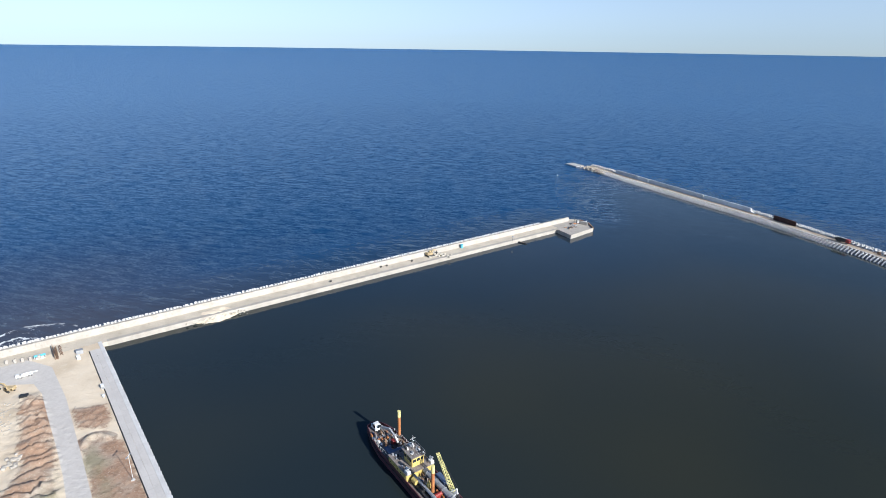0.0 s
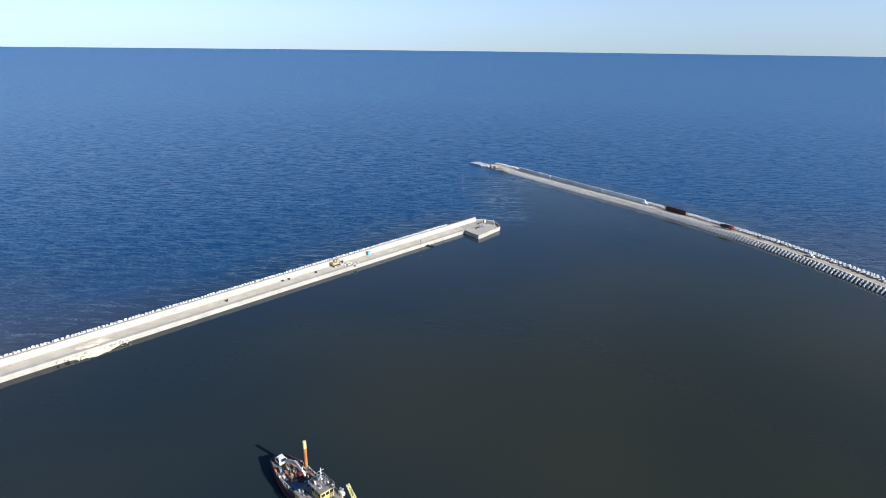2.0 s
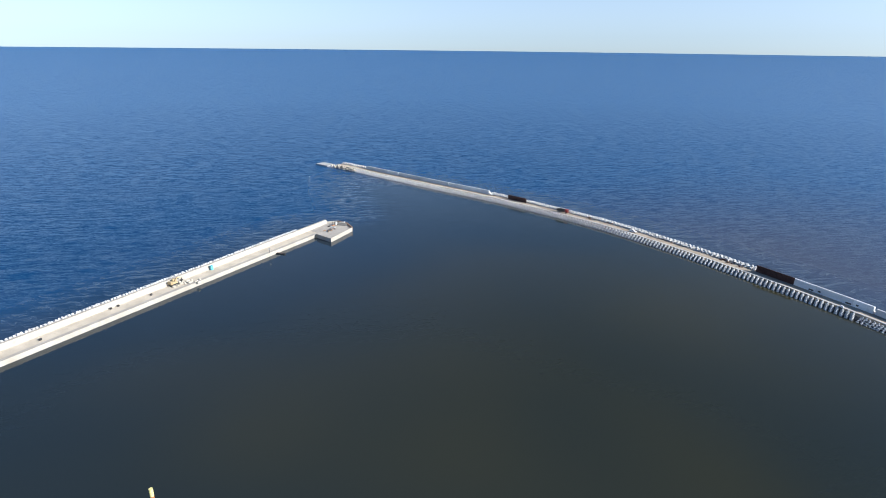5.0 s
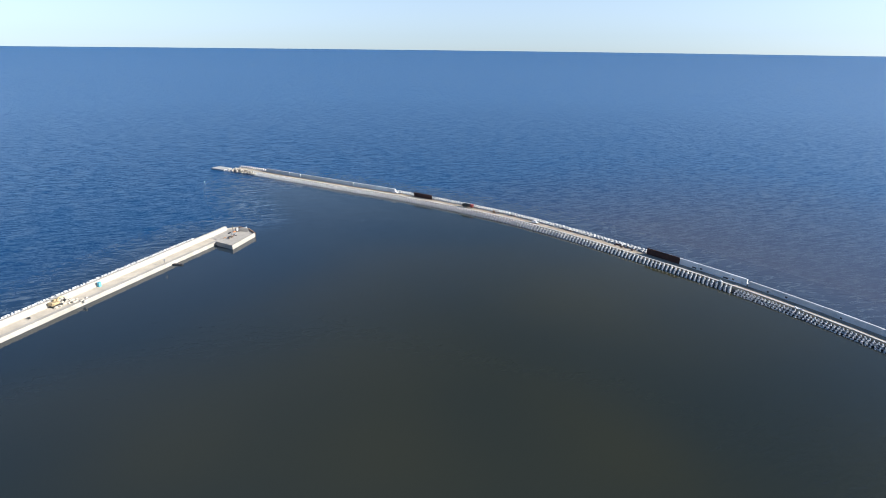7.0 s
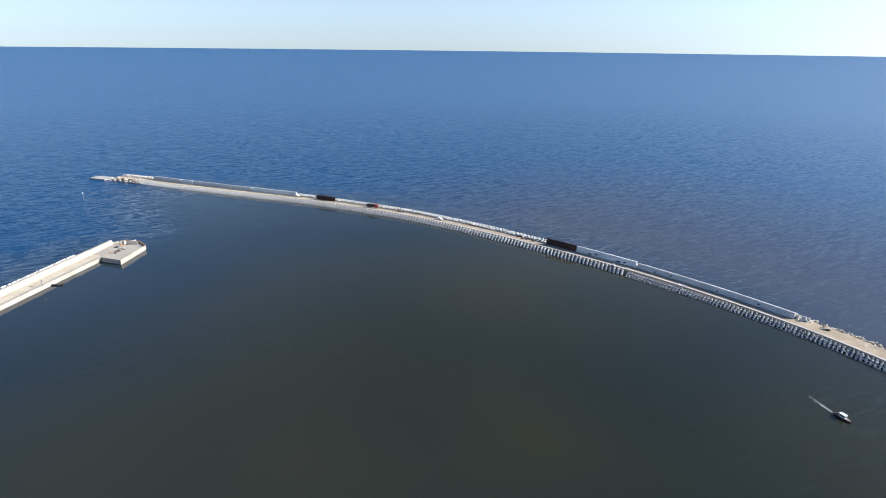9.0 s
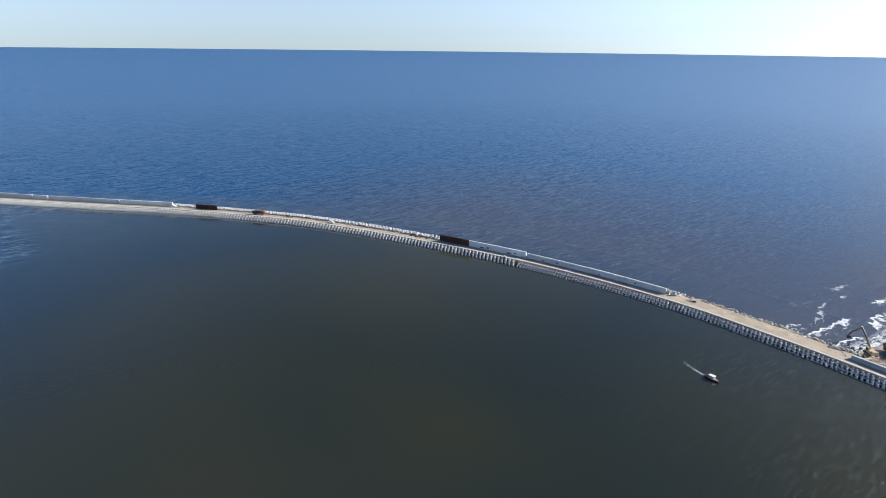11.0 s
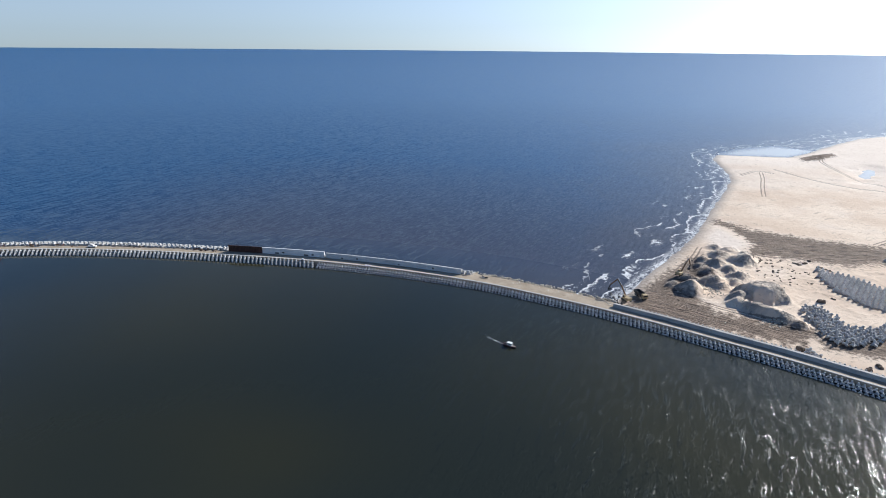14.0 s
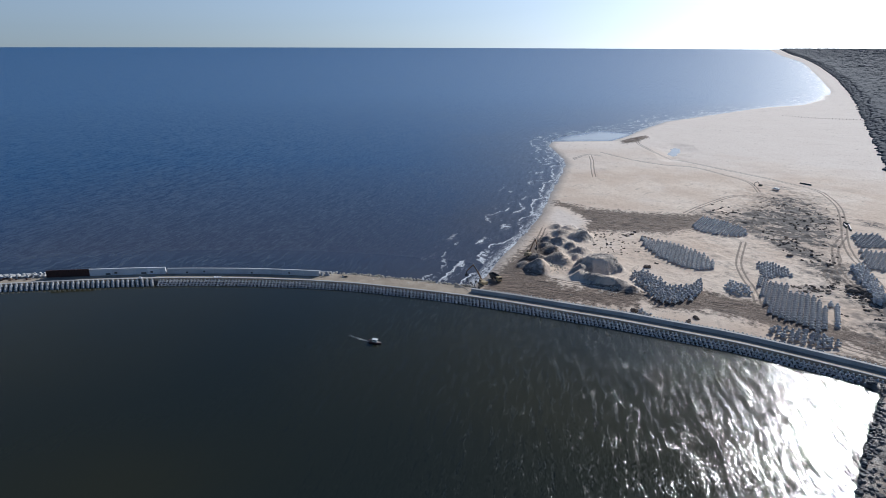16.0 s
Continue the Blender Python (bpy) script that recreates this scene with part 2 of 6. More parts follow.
    fade = ramp(nt, shore, 62.0, 5.0)
    lit = ramp(nt, maths(nt, "ADD", broken, maths(nt, "MULTIPLY", fade, 0.22)), 0.63, 0.70)
    veil = ramp(nt, maths(nt, "ADD", lace, maths(nt, "MULTIPLY", saw, 0.26)), 0.70, 0.84)
    foam = maths(nt, "MULTIPLY", maths(nt, "MAXIMUM", maths(nt, "MULTIPLY", crest, ramp(nt, lace, 0.36, 0.5)), maths(nt, "MULTIPLY", veil, 0.75)), lit)
    foam = maths(nt, "MULTIPLY", foam, ramp(nt, shore, 56.0, 24.0))
    lip = maths(nt, "MULTIPLY", ramp(nt, lace, 0.42, 0.56), ramp(nt, shore, 7.0, 2.0))
    foam = maths(nt, "MAXIMUM", foam, maths(nt, "MULTIPLY", lip, 0.8))
    col = mix(nt, foam, col, (0.72, 0.74, 0.75))
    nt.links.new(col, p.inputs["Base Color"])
    nt.links.new(maths(nt, "ADD", maths(nt, "MULTIPLY", foam, 0.6), maths(nt, "ADD", maths(nt, "MULTIPLY", open_sea, 0.195), 0.09)), p.inputs["Roughness"])
    p.inputs["IOR"].default_value = 1.33
    nt.links.new(maths(nt, "ADD", maths(nt, "ADD", maths(nt, "MULTIPLY", calm, 0.34), 0.18), maths(nt, "MULTIPLY", far, 0.30)), p.inputs["Specular IOR Level"])
    return m


TRACK_SIZES = [(1.5, 0.9), (1.5, 0.8), (1.1, 0.8), (1.6, 0.9), (1.5, 0.9), (1.4, 0.8), (1.4, 0.7), (1.3, 0.8), (1.4, 0.8), (1.4, 0.8), (1.2, 0.7), (1.2, 0.7), (1.1, 0.6), (1.0, 0.6)]
TRACK_COUNT = len(TRACK_SIZES)


def beach():
    m, nt, p = tree_of("beach sand")
    mud, veg_shade, wet, gravel = (attr(nt, k) for k in ("mud", "veg_shade", "wet", "gravel"))
    broad, fine, grit = noise_at(nt, 0.02, 5.0), noise_at(nt, 0.35, 6.0), noise_at(nt, 3.0, 4.0)
    col = mix(nt, ramp(nt, broad, 0.35, 0.65), (0.66, 0.515, 0.39), (0.76, 0.63, 0.50))
    col = mix(nt, maths(nt, "MULTIPLY", attr(nt, "dry"), 0.75), col, (0.79, 0.705, 0.62))
    col = mix(nt, maths(nt, "MULTIPLY", ramp(nt, fine, 0.5, 0.75), 0.35), col, (0.47, 0.35, 0.255))
    vec = nt.nodes.new("ShaderNodeCombineXYZ")
    nt.links.new(attr(nt, "across"), vec.inputs[0])
    nt.links.new(maths(nt, "MULTIPLY", attr(nt, "along"), 0.07), vec.inputs[1])
    rut = node(nt, "ShaderNodeTexNoise", Scale=1.5, Detail=5.0, Roughness=0.66, Distortion=0.1)
    nt.links.new(vec.outputs[0], rut.inputs["Vector"])
    streak = rut.outputs["Fac"]
    patch = noise_at(nt, 0.07, 6.0, (0.5, 1.0, 1.0), rough=0.7, spin=radians(60))
    col = mix(nt, maths(nt, "MULTIPLY", ramp(nt, patch, 0.52, 0.72), 0.22), col, (0.38, 0.30, 0.235))
    fresh = noise_at(nt, 0.045, 4.0)
    col = mix(nt, maths(nt, "MULTIPLY", ramp(nt, fresh, 0.5, 0.75), 0.4), col, (0.78, 0.68, 0.58))
    marks = noise_at(nt, 0.30, 5.0, (0.28, 1.0, 1.0), rough=0.65, spin=radians(-48), distort=0.6)
    marks = maths(nt, "MULTIPLY", ramp(nt, marks, 0.56, 0.68), ramp(nt, broad, 0.42, 0.6))
    col = mix(nt, maths(nt, "MULTIPLY", marks, maths(nt, "SUBTRACT", 0.5, maths(nt, "MULTIPLY", attr(nt, "dry"), 0.38))), col, (0.30, 0.225, 0.165))
    mudcol = mix(nt, ramp(nt, streak, 0.38, 0.62), (0.036, 0.025, 0.019), (0.25, 0.182, 0.135))
    ragged = maths(nt, "ADD", mud, maths(nt, "MULTIPLY", maths(nt, "SUBTRACT", fine, 0.5), 1.3))
    col = mix(nt, maths(nt, "MULTIPLY", ramp(nt, ragged, 0.25, 0.6), 0.95), col, mudcol)
    scrub = noise_at(nt, 0.10, 7.0, (0.55, 1.0, 1.0), rough=0.72, spin=radians(60))
    vg = maths(nt, "ADD", maths(nt, "MULTIPLY", veg_shade, 0.88), maths(nt, "MULTIPLY", maths(nt, "SUBTRACT", scrub, 0.5), 2.4))
    vg = maths(nt, "ADD", vg, maths(nt, "MULTIPLY", maths(nt, "SUBTRACT", fine, 0.5), 1.3))
    col = mix(nt, maths(nt, "MULTIPLY", ramp(nt, vg, 0.25, 0.6), 0.5), col, (0.30, 0.235, 0.185))
    # darkest patches: scrub plus the shaded sides of small dunes, painted as colour
    col = mix(nt, maths(nt, "MULTIPLY", ramp(nt, vg, 0.72, 0.86), 0.92), col, mix(nt, ramp(nt, grit, 0.4, 0.6), (0.055, 0.050, 0.048), (0.13, 0.115, 0.105)))
    for k in range(TRACK_COUNT):
        # two wheel lines either side of the middle of each way
        half, width = TRACK_SIZES[k]
        off = maths(nt, "ABSOLUTE", maths(nt, "SUBTRACT", maths(nt, "ABSOLUTE", attr(nt, "way_%d" % k)), half))
        off = maths(nt, "ADD", off, maths(nt, "MULTIPLY", maths(nt, "SUBTRACT", fine, 0.5), 0.9))
        col = mix(nt, maths(nt, "MULTIPLY", ramp(nt, off, width, width * 0.35), 0.75), col, (0.15, 0.115, 0.09))
    gv = maths(nt, "ADD", gravel, maths(nt, "MULTIPLY", maths(nt, "SUBTRACT", fine, 0.5), 0.4))
    col = mix(nt, maths(nt, "MULTIPLY", ramp(nt, gv, 0.1, 0.9), 0.75), col, mix(nt, grit, (0.19, 0.17, 0.15), (0.36, 0.325, 0.29)))
    col = mix(nt, maths(nt, "MULTIPLY", wet, 0.75), col, (0.20, 0.165, 0.13))
    nt.links.new(col, p.inputs["Base Color"])
    nt.links.new(maths(nt, "SUBTRACT", 0.95, maths(nt, "MULTIPLY", wet, 0.55)), p.inputs["Roughness"])
    hgt = maths(nt, "ADD", maths(nt, "MULTIPLY", fine, maths(nt, "ADD", maths(nt, "MULTIPLY", gravel, 1.6), 0.35)), maths(nt, "MULTIPLY", maths(nt, "MULTIPLY", streak, mud), 0.8))
    nt.links.new(bump(nt, maths(nt, "ADD", hgt, maths(nt, "MULTIPLY", grit, 0.05)), 1.0), p.inputs["Normal"])
    return m


def yard():
    m, nt, p = tree_of("yard ground")
    soil, paved, grass = (attr(nt, k) for k in ("soil", "paved", "grass"))
    broad, fine, grit = noise_at(nt, 0.06, 5.0), noise_at(nt, 0.6, 6.0, rough=0.65), noise_at(nt, 4.0, 4.0)
    col = mix(nt, ramp(nt, broad, 0.35, 0.65), (0.58, 0.47, 0.335), (0.72, 0.61, 0.46))
    col = mix(nt, maths(nt, "MULTIPLY", ramp(nt, fine, 0.5, 0.75), 0.4), col, (0.70, 0.64, 0.54))
    crumb = noise_at(nt, 1.6, 5.0, rough=0.7)
    earth = mix(nt, ramp(nt, broad, 0.4, 0.62), (0.36, 0.225, 0.145), (0.44, 0.37, 0.29))
    earth = mix(nt, maths(nt, "MULTIPLY", ramp(nt, fine, 0.45, 0.7), 0.65), earth, (0.17, 0.11, 0.07))
    earth = mix(nt, maths(nt, "MULTIPLY", ramp(nt, crumb, 0.52, 0.7), 0.55), earth, (0.56, 0.50, 0.42))
    so = maths(nt, "ADD", soil, maths(nt, "MULTIPLY", maths(nt, "SUBTRACT", fine, 0.5), 0.9))
    col = mix(nt, ramp(nt, so, 0.35, 0.65), col, earth)
    gr = maths(nt, "ADD", grass, maths(nt, "MULTIPLY", maths(nt, "SUBTRACT", broad, 0.5), 2.2))
    col = mix(nt, maths(nt, "MULTIPLY", ramp(nt, gr, 0.5, 1.1), 0.6), col, (0.20, 0.185, 0.09))
    pv = mix(nt, ramp(nt, fine, 0.3, 0.7), (0.50, 0.465, 0.425), (0.57, 0.535, 0.49))
    col = mix(nt, ramp(nt, paved, 0.4, 0.6), col, pv)
    nt.links.new(col, p.inputs["Base Color"])
    p.inputs["Roughness"].default_value = 0.95
    nt.links.new(bump(nt, maths(nt, "ADD", maths(nt, "MULTIPLY", fine, 0.25), maths(nt, "MULTIPLY", grit, 0.04)), 1.0), p.inputs["Normal"])
    return m


WATER, BEACH, YARD = water(), beach(), yard()


# ---- mesh helpers ----
class Build:
    """Gathers simple solids into one mesh."""

    def __init__(self):
        self.v, self.f = [], []

    def add(self, verts, faces, m=None):
        n = len(self.v)
        self.v += [tuple(m @ Vector(v)) if m else tuple(v) for v in verts]
        self.f += [tuple(i + n for i in f) for f in faces]
        return self

    def prism(self, ring, low, high, m=None, top_scale=1.0, cap=True):
        """A closed upright solid over a ring of (x, y)."""
        k = len(ring)
        cx, cy = sum(p[0] for p in ring) / k, sum(p[1] for p in ring) / k
        v = [(x, y, low) for x, y in ring] + [(cx + (x - cx) * top_scale, cy + (y - cy) * top_scale, high) for x, y in ring]
        f = [(i, (i + 1) % k, k + (i + 1) % k, k + i) for i in range(k)]
        if cap:
            f += [tuple(range(k - 1, -1, -1)), tuple(range(k, 2 * k))]
        return self.add(v, f, m)

    def box(self, x0, x1, y0, y1, z0, z1, m=None, b=0.0):
        """A box with its upright and top edges cut by b."""
        if b <= 0:
            return self.prism([(x0, y0), (x1, y0), (x1, y1), (x0, y1)], z0, z1, m)
        ring = [(x0 + b, y0), (x1 - b, y0), (x1, y0 + b), (x1, y1 - b), (x1 - b, y1), (x0 + b, y1), (x0, y1 - b), (x0, y0 + b)]
        inner = [(min(max(x, x0 + b), x1 - b), min(max(y, y0 + b), y1 - b)) for x, y in ring]
        v = [(x, y, z0) for x, y in ring] + [(x, y, z1 - b) for x, y in ring] + [(x, y, z1) for x, y in inner]
        f = [(i, (i + 1) % 8, 8 + (i + 1) % 8, 8 + i) for i in range(8)]
        f += [(8 + i, 8 + (i + 1) % 8, 16 + (i + 1) % 8, 16 + i) for i in range(8)]
        f += [tuple(range(7, -1, -1)), tuple(range(16, 24))]
        return self.add(v, f, m)

    def tube(self, a, b, ra, rb=None, sides=8):
        """A round bar from a to b."""
        a, b = Vector(a), Vector(b)
        rb = ra if rb is None else rb
        q = (b - a).to_track_quat("Z", "Y")
        v = []
        for at, r in ((a, ra), (b, rb)):
            v += [at + q @ Vector((r * math.cos(2 * math.pi * i / sides), r * math.sin(2 * math.pi * i / sides), 0)) for i in range(sides)]
        f = [(i, (i + 1) % sides, sides + (i + 1) % sides, sides + i) for i in range(sides)]
        return self.add(v, f + [tuple(range(sides - 1, -1, -1)), tuple(range(sides, 2 * sides))])

    def bar(self, a, b, w, h=None):
        """A square bar from a to b."""
        a, b = Vector(a), Vector(b)
        h = w if h is None else h
        q = (b - a).to_track_quat("Z", "Y")
        v = [at + q @ Vector((x * w / 2, y * h / 2, 0)) for at in (a, b) for x, y in ((-1, -1), (1, -1), (1, 1), (-1, 1))]
        return self.add(v, [(0, 1, 5, 4), (1, 2, 6, 5), (2, 3, 7, 6), (3, 0, 4, 7), (3, 2, 1, 0), (4, 5, 6, 7)])

    def sweep(self, line, profile, closed=False):
        """A profile of (across, z) along a plan line; across is to the left of the way."""
        k = len(profile)
        v, f = [], []
        for i, (x, y) in enumerate(line):
            a, b = line[max(0, i - 1)], line[min(len(line) - 1, i + 1)]
            d = math.hypot(b[0] - a[0], b[1] - a[1]) or 1.0
            nx, ny = -(b[1] - a[1]) / d, (b[0] - a[0]) / d
            v += [(x + nx * o, y + ny * o, z) for o, z in profile]
        for i in range(len(line) - 1):
            for j in range(k):
                f.append((i * k + j, i * k + (j + 1) % k, (i + 1) * k + (j + 1) % k, (i + 1) * k + j))
        f += [tuple(range(k)), tuple(range((len(line) - 1) * k + k - 1, (len(line) - 1) * k - 1, -1))]
        return self.add(v, f)

    def mesh(self, name, mat, smooth=False):
        me = bpy.data.meshes.new(name)
        me.from_pydata(self.v, [], self.f)
        bm = bmesh.new()
        bm.from_mesh(me)
        bmesh.ops.recalc_face_normals(bm, faces=bm.faces)
        bm.to_mesh(me)
        bm.free()
        me.materials.append(mat)
        if smooth:
            for poly in me.polygons:
                poly.use_smooth = True
        return me


def part(name, build, mat, parent=None, label="", smooth=False):
    ob = new(name, build.mesh(name, mat, smooth))
    ob.parent = parent
    if label:
        ob["label"] = label
    return ob


def thing(name, label, category, m=None, group="", kind=""):
    """An empty at a thing's base that carries its parts."""
    ob = new(name)
    ob.matrix_basis = m or Matrix()
    return tagged(ob, label, category, group, kind)


def solid(name, build, mat, label="", category="", group="", kind="", smooth=False):
    return tagged(part(name, build, mat, None, "", smooth), label, category, group, kind)


def smooth_line(points, step=2.0):
    """A Catmull-Rom line through plan points, evenly spaced."""
    p = [np.array(q, float) for q in points]
    p = [2 * p[0] - p[1]] + p + [2 * p[-1] - p[-2]]
    out = []
    for i in range(1, len(p) - 2):
        for t in np.linspace(0, 1, 40, endpoint=False):
            out.append(0.5 * (2 * p[i] + (p[i + 1] - p[i - 1]) * t + (2 * p[i - 1] - 5 * p[i] + 4 * p[i + 1] - p[i + 2]) * t**2 + (3 * p[i] - p[i - 1] - 3 * p[i + 1] + p[i + 2]) * t**3))
    out = np.array(out + [p[-2]])
    s = np.r_[0, np.cumsum(np.hypot(*np.diff(out, axis=0).T))]
    at = np.arange(0, s[-1], step)
    return np.stack([np.interp(at, s, out[:, 0]), np.interp(at, s, out[:, 1])], 1)


def shifted(line, off):
    """The plan line moved off metres to its left."""
    d = np.gradient(line, axis=0)
    d /= np.hypot(*d.T)[:, None]
    return line + np.stack([-d[:, 1], d[:, 0]], 1) * off


def distance(px, py, line):
    """Distance of many points to a plan line."""
    best = np.full(px.shape, 1e9)
    for (ax, ay), (bx, by) in zip(line[:-1], line[1:]):
        dx, dy = bx - ax, by - ay
        t = np.clip(((px - ax) * dx + (py - ay) * dy) / (dx * dx + dy * dy + 1e-9), 0, 1)
        best = np.minimum(best, np.hypot(px - ax - t * dx, py - ay - t * dy))
    return best


def inside(px, py, ring):
    """Which points lie in a plan ring."""
    odd = np.zeros(px.shape, bool)
    for (ax, ay), (bx, by) in zip(ring, ring[1:] + ring[:1]):
        cut = (ay > py) != (by > py)
        odd ^= cut & (px < (bx - ax) * (py - ay) / (by - ay + 1e-12) + ax)
    return odd


def soft_in(px, py, ring, edge=6.0):
    """1 well inside the ring, 0 well outside."""
    d = distance(px, py, ring + ring[:1]) * np.where(inside(px, py, ring), 1, -1)
    return np.clip(d / edge * 0.5 + 0.5, 0, 1)


def lumps(px, py, size, seed=0, octaves=4):
    """Smooth random relief in -1..1."""
    rng = np.random.RandomState(seed)
    out, amp, total = np.zeros(px.shape), 1.0, 0.0
    for _ in range(octaves):
        for _ in range(5):
            a, ph = rng.uniform(0, 2 * np.pi), rng.uniform(0, 2 * np.pi)
            k = 2 * np.pi / size * rng.uniform(0.7, 1.4)
            out += amp * np.sin(k * (np.cos(a) * px + np.sin(a) * py) + ph + 1.3 * np.sin(k * 0.7 * (np.sin(a) * px - np.cos(a) * py) + ph * 2)) / 5
        total += amp
        amp, size = amp * 0.5, size * 0.47
    return out / total * 2.0


def bowl(x, y):
    """The far rim lies a little higher, so that it meets the true horizon."""
    return 90.0 * (np.clip(np.hypot(x, y) - 1400.0, 0, 3500.0) / 3500.0) ** 2


def grid_sheet(name, x, y, z, mat, attrs, keep=None, wrap=False, **tags):
    """A sheet over a grid of points, with named values at its points."""
    r, c = x.shape
    idx = np.arange(r * c).reshape(r, c)
    right = np.roll(idx, -1, 1) if wrap else idx[:, 1:]
    left = idx if wrap else idx[:, :-1]
    q = np.stack([left[:-1], right[:-1], right[1:], left[1:]], -1).reshape(-1, 4)
    if keep is not None:
        q = q[keep.ravel()[q].any(1)]
    me = bpy.data.meshes.new(name)
    me.from_pydata(np.stack([x.ravel(), y.ravel(), z.ravel()], 1).tolist(), [], q.tolist())
    for k, v in attrs.items():
        a = me.attributes.new(k, "FLOAT", "POINT")
        a.data.foreach_set("value", np.ascontiguousarray(v.ravel(), dtype=np.float32))
    me.polygons.foreach_set("use_smooth", np.ones(len(me.polygons), bool))
    me.materials.append(mat)
    me.update()
    return tagged(new(name, me), **tags)


# ---- plan lines ----
EAST = smooth_line([(142, 597), (160, 560), (175.4, 525), (204.3, 463), (230, 408.5), (250, 356), (265, 307.6), (273.8, 260), (278.8, 217), (281.8, 180.6), (283, 148.5), (282.3, 120),
                    (280, 91), (274.5, 54.5), (266.7, 25.4), (257.8, -2.3), (247.6, -28.5), (236.9, -52.5), (226.6, -75.4), (216.2, -95.8), (206, -115.3), (195, -132), (183, -149), (168, -169), (150, -195)], 1.0)
WEST_A, WEST_B = np.array((-330.0, 66.0)), np.array((78.0, 370.8))
COAST = [(262, -10), (282, -17), (291, -23), (310, -31), (334, -43), (361, -57), (392, -71), (434, -86), (474, -100), (527, -119), (594, -142), (642, -146), (707, -148), (738, -160),
         (742, -238), (768, -262), (872, -340), (938, -396), (1000, -480), (1079, -584), (1159, -697), (1203, -796), (1303, -902), (1528, -1084), (1778, -1244), (2301, -1559), (2958, -1939), (3376, -2125), (3637, -2233), (4200, -2490)]
QUAY = [(-141.5, 207.5), (-73.0, 122.3), (-40.0, 81.3)]

# ---- sea ----
def sea():
    ang = np.linspace(0, 2 * np.pi, 720, endpoint=False)
    rad = [0.02] + list(np.arange(4, 640, 4.0))
    while rad[-1] < 4890:
        rad.append(min(rad[-1] * 1.022, 4895.0))
    r, a = np.meshgrid(np.array(rad), ang, indexing="ij")
    x, y = r * np.sin(a), r * np.cos(a)
    d = WEST_B - WEST_A
    harbour = [tuple(WEST_A + (-15, 20)), tuple(WEST_B + (-10, 35)), (115, 410), (142, 620)] + [tuple(q) for q in shifted(EAST, 28.0)[::20]] + [(60, -300), (-330, -200)]
    calm = soft_in(x, y, harbour, 30.0)
    gate = np.clip(distance(x, y, [(70, 380), (142, 600)]) / 230, 0, 1)
    calm = calm * np.clip((590 - y) / 110, 0, 1)
    murk = calm * (0.9 + 0.1 * np.clip((x + 40) / 180, 0, 1)) * (0.76 + 0.24 * gate * gate * (3 - 2 * gate))
    shore = np.minimum(distance(x, y, COAST), distance(x, y, [(-176, 208), (-205, 186), (-330, 90)]) + 13)
    bar = distance(x, y, [(740, -152), (789, -189), (831, -249), (891, -329), (953, -400)])
    shore = np.where(x > 640, np.minimum(shore, bar + 2), shore)
    basin = [tuple(WEST_A), tuple(WEST_B), (142, 600)] + [tuple(q) for q in shifted(EAST, 6.0)[::12]] + [(60, -300), (-330, -200)]
    shore = shore * (1 - 0.55 * np.clip((x - 860) / 160, 0, 1))
    shore = np.where(inside(x, y, basin), 400.0, shore)
    inlet = soft_in(x, y, [(742, -165), (780, -192), (823, -249), (800, -285), (768, -262), (744, -236)], 9)
    inlet = np.maximum(inlet, soft_in(x, y, [(720, -290), (700, -325), (590, -270), (600, -240), (650, -255)], 10))
    shore = shore + 90 * np.clip(inlet * 2, 0, 1)
    silt = np.clip(1 - distance(x, y, [(255, 380)] + [tuple(q) for q in EAST[::20] if q[1] < 380]) / 330, 0, 1) ** 0.8 * (1 - calm) * np.clip((440 - y) / 200, 0, 1)
    breeze = 1 + 0.3 * np.clip((r - 350) / 1400, 0, 1) - calm * (0.92 - 0.82 * np.clip((105 - y) / 150, 0, 1) * np.clip((x + 10) / 70, 0, 1))
    silt, calm, breeze = np.maximum(silt, inlet), np.maximum(calm, inlet), breeze * (1 - 0.95 * inlet)
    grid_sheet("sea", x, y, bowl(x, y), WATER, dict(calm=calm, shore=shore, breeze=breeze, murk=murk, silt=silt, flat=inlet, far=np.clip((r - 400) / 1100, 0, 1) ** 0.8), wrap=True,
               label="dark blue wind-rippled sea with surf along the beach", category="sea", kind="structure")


sea()


# ---- east beach and the land behind it ----
def graded(start, near, step, far, growth):
    out = list(np.arange(start, near, step))
    while out[-1] < far:
        out.append(out[-1] + step)
        step *= growth
    return np.array(out)


ROAD_A = [(238, -145), (249, -149), (261, -154), (282, -160), (301, -168), (337, -191)]
ROAD_B = [(230, -198), (253, -204), (284, -215), (316, -234)]
ROAD_C = [(397, -231), (423, -262), (443, -268), (447, -243), (420, -205), (398, -180)]


def beside(px, py, line):
    """Distance to a way, positive on its left; large past its ends."""
    best, out = np.full(px.shape, 1e9), np.full(px.shape, 50.0)
    for k, ((ax, ay), (bx, by)) in enumerate(zip(line[:-1], line[1:])):
        dx, dy = bx - ax, by - ay
        raw = ((px - ax) * dx + (py - ay) * dy) / (dx * dx + dy * dy)
        t = np.clip(raw, 0, 1)
        dist = np.hypot(px - ax - t * dx, py - ay - t * dy)
        past = ((k == 0) & (raw < 0)) | ((k == len(line) - 2) & (raw > 1))
        near = dist < best
        out = np.where(near, np.where(past, 50.0, np.sign(dx * (py - ay) - dy * (px - ax)) * dist), out)
        best = np.minimum(best, dist)
    return np.clip(out, -50, 50)


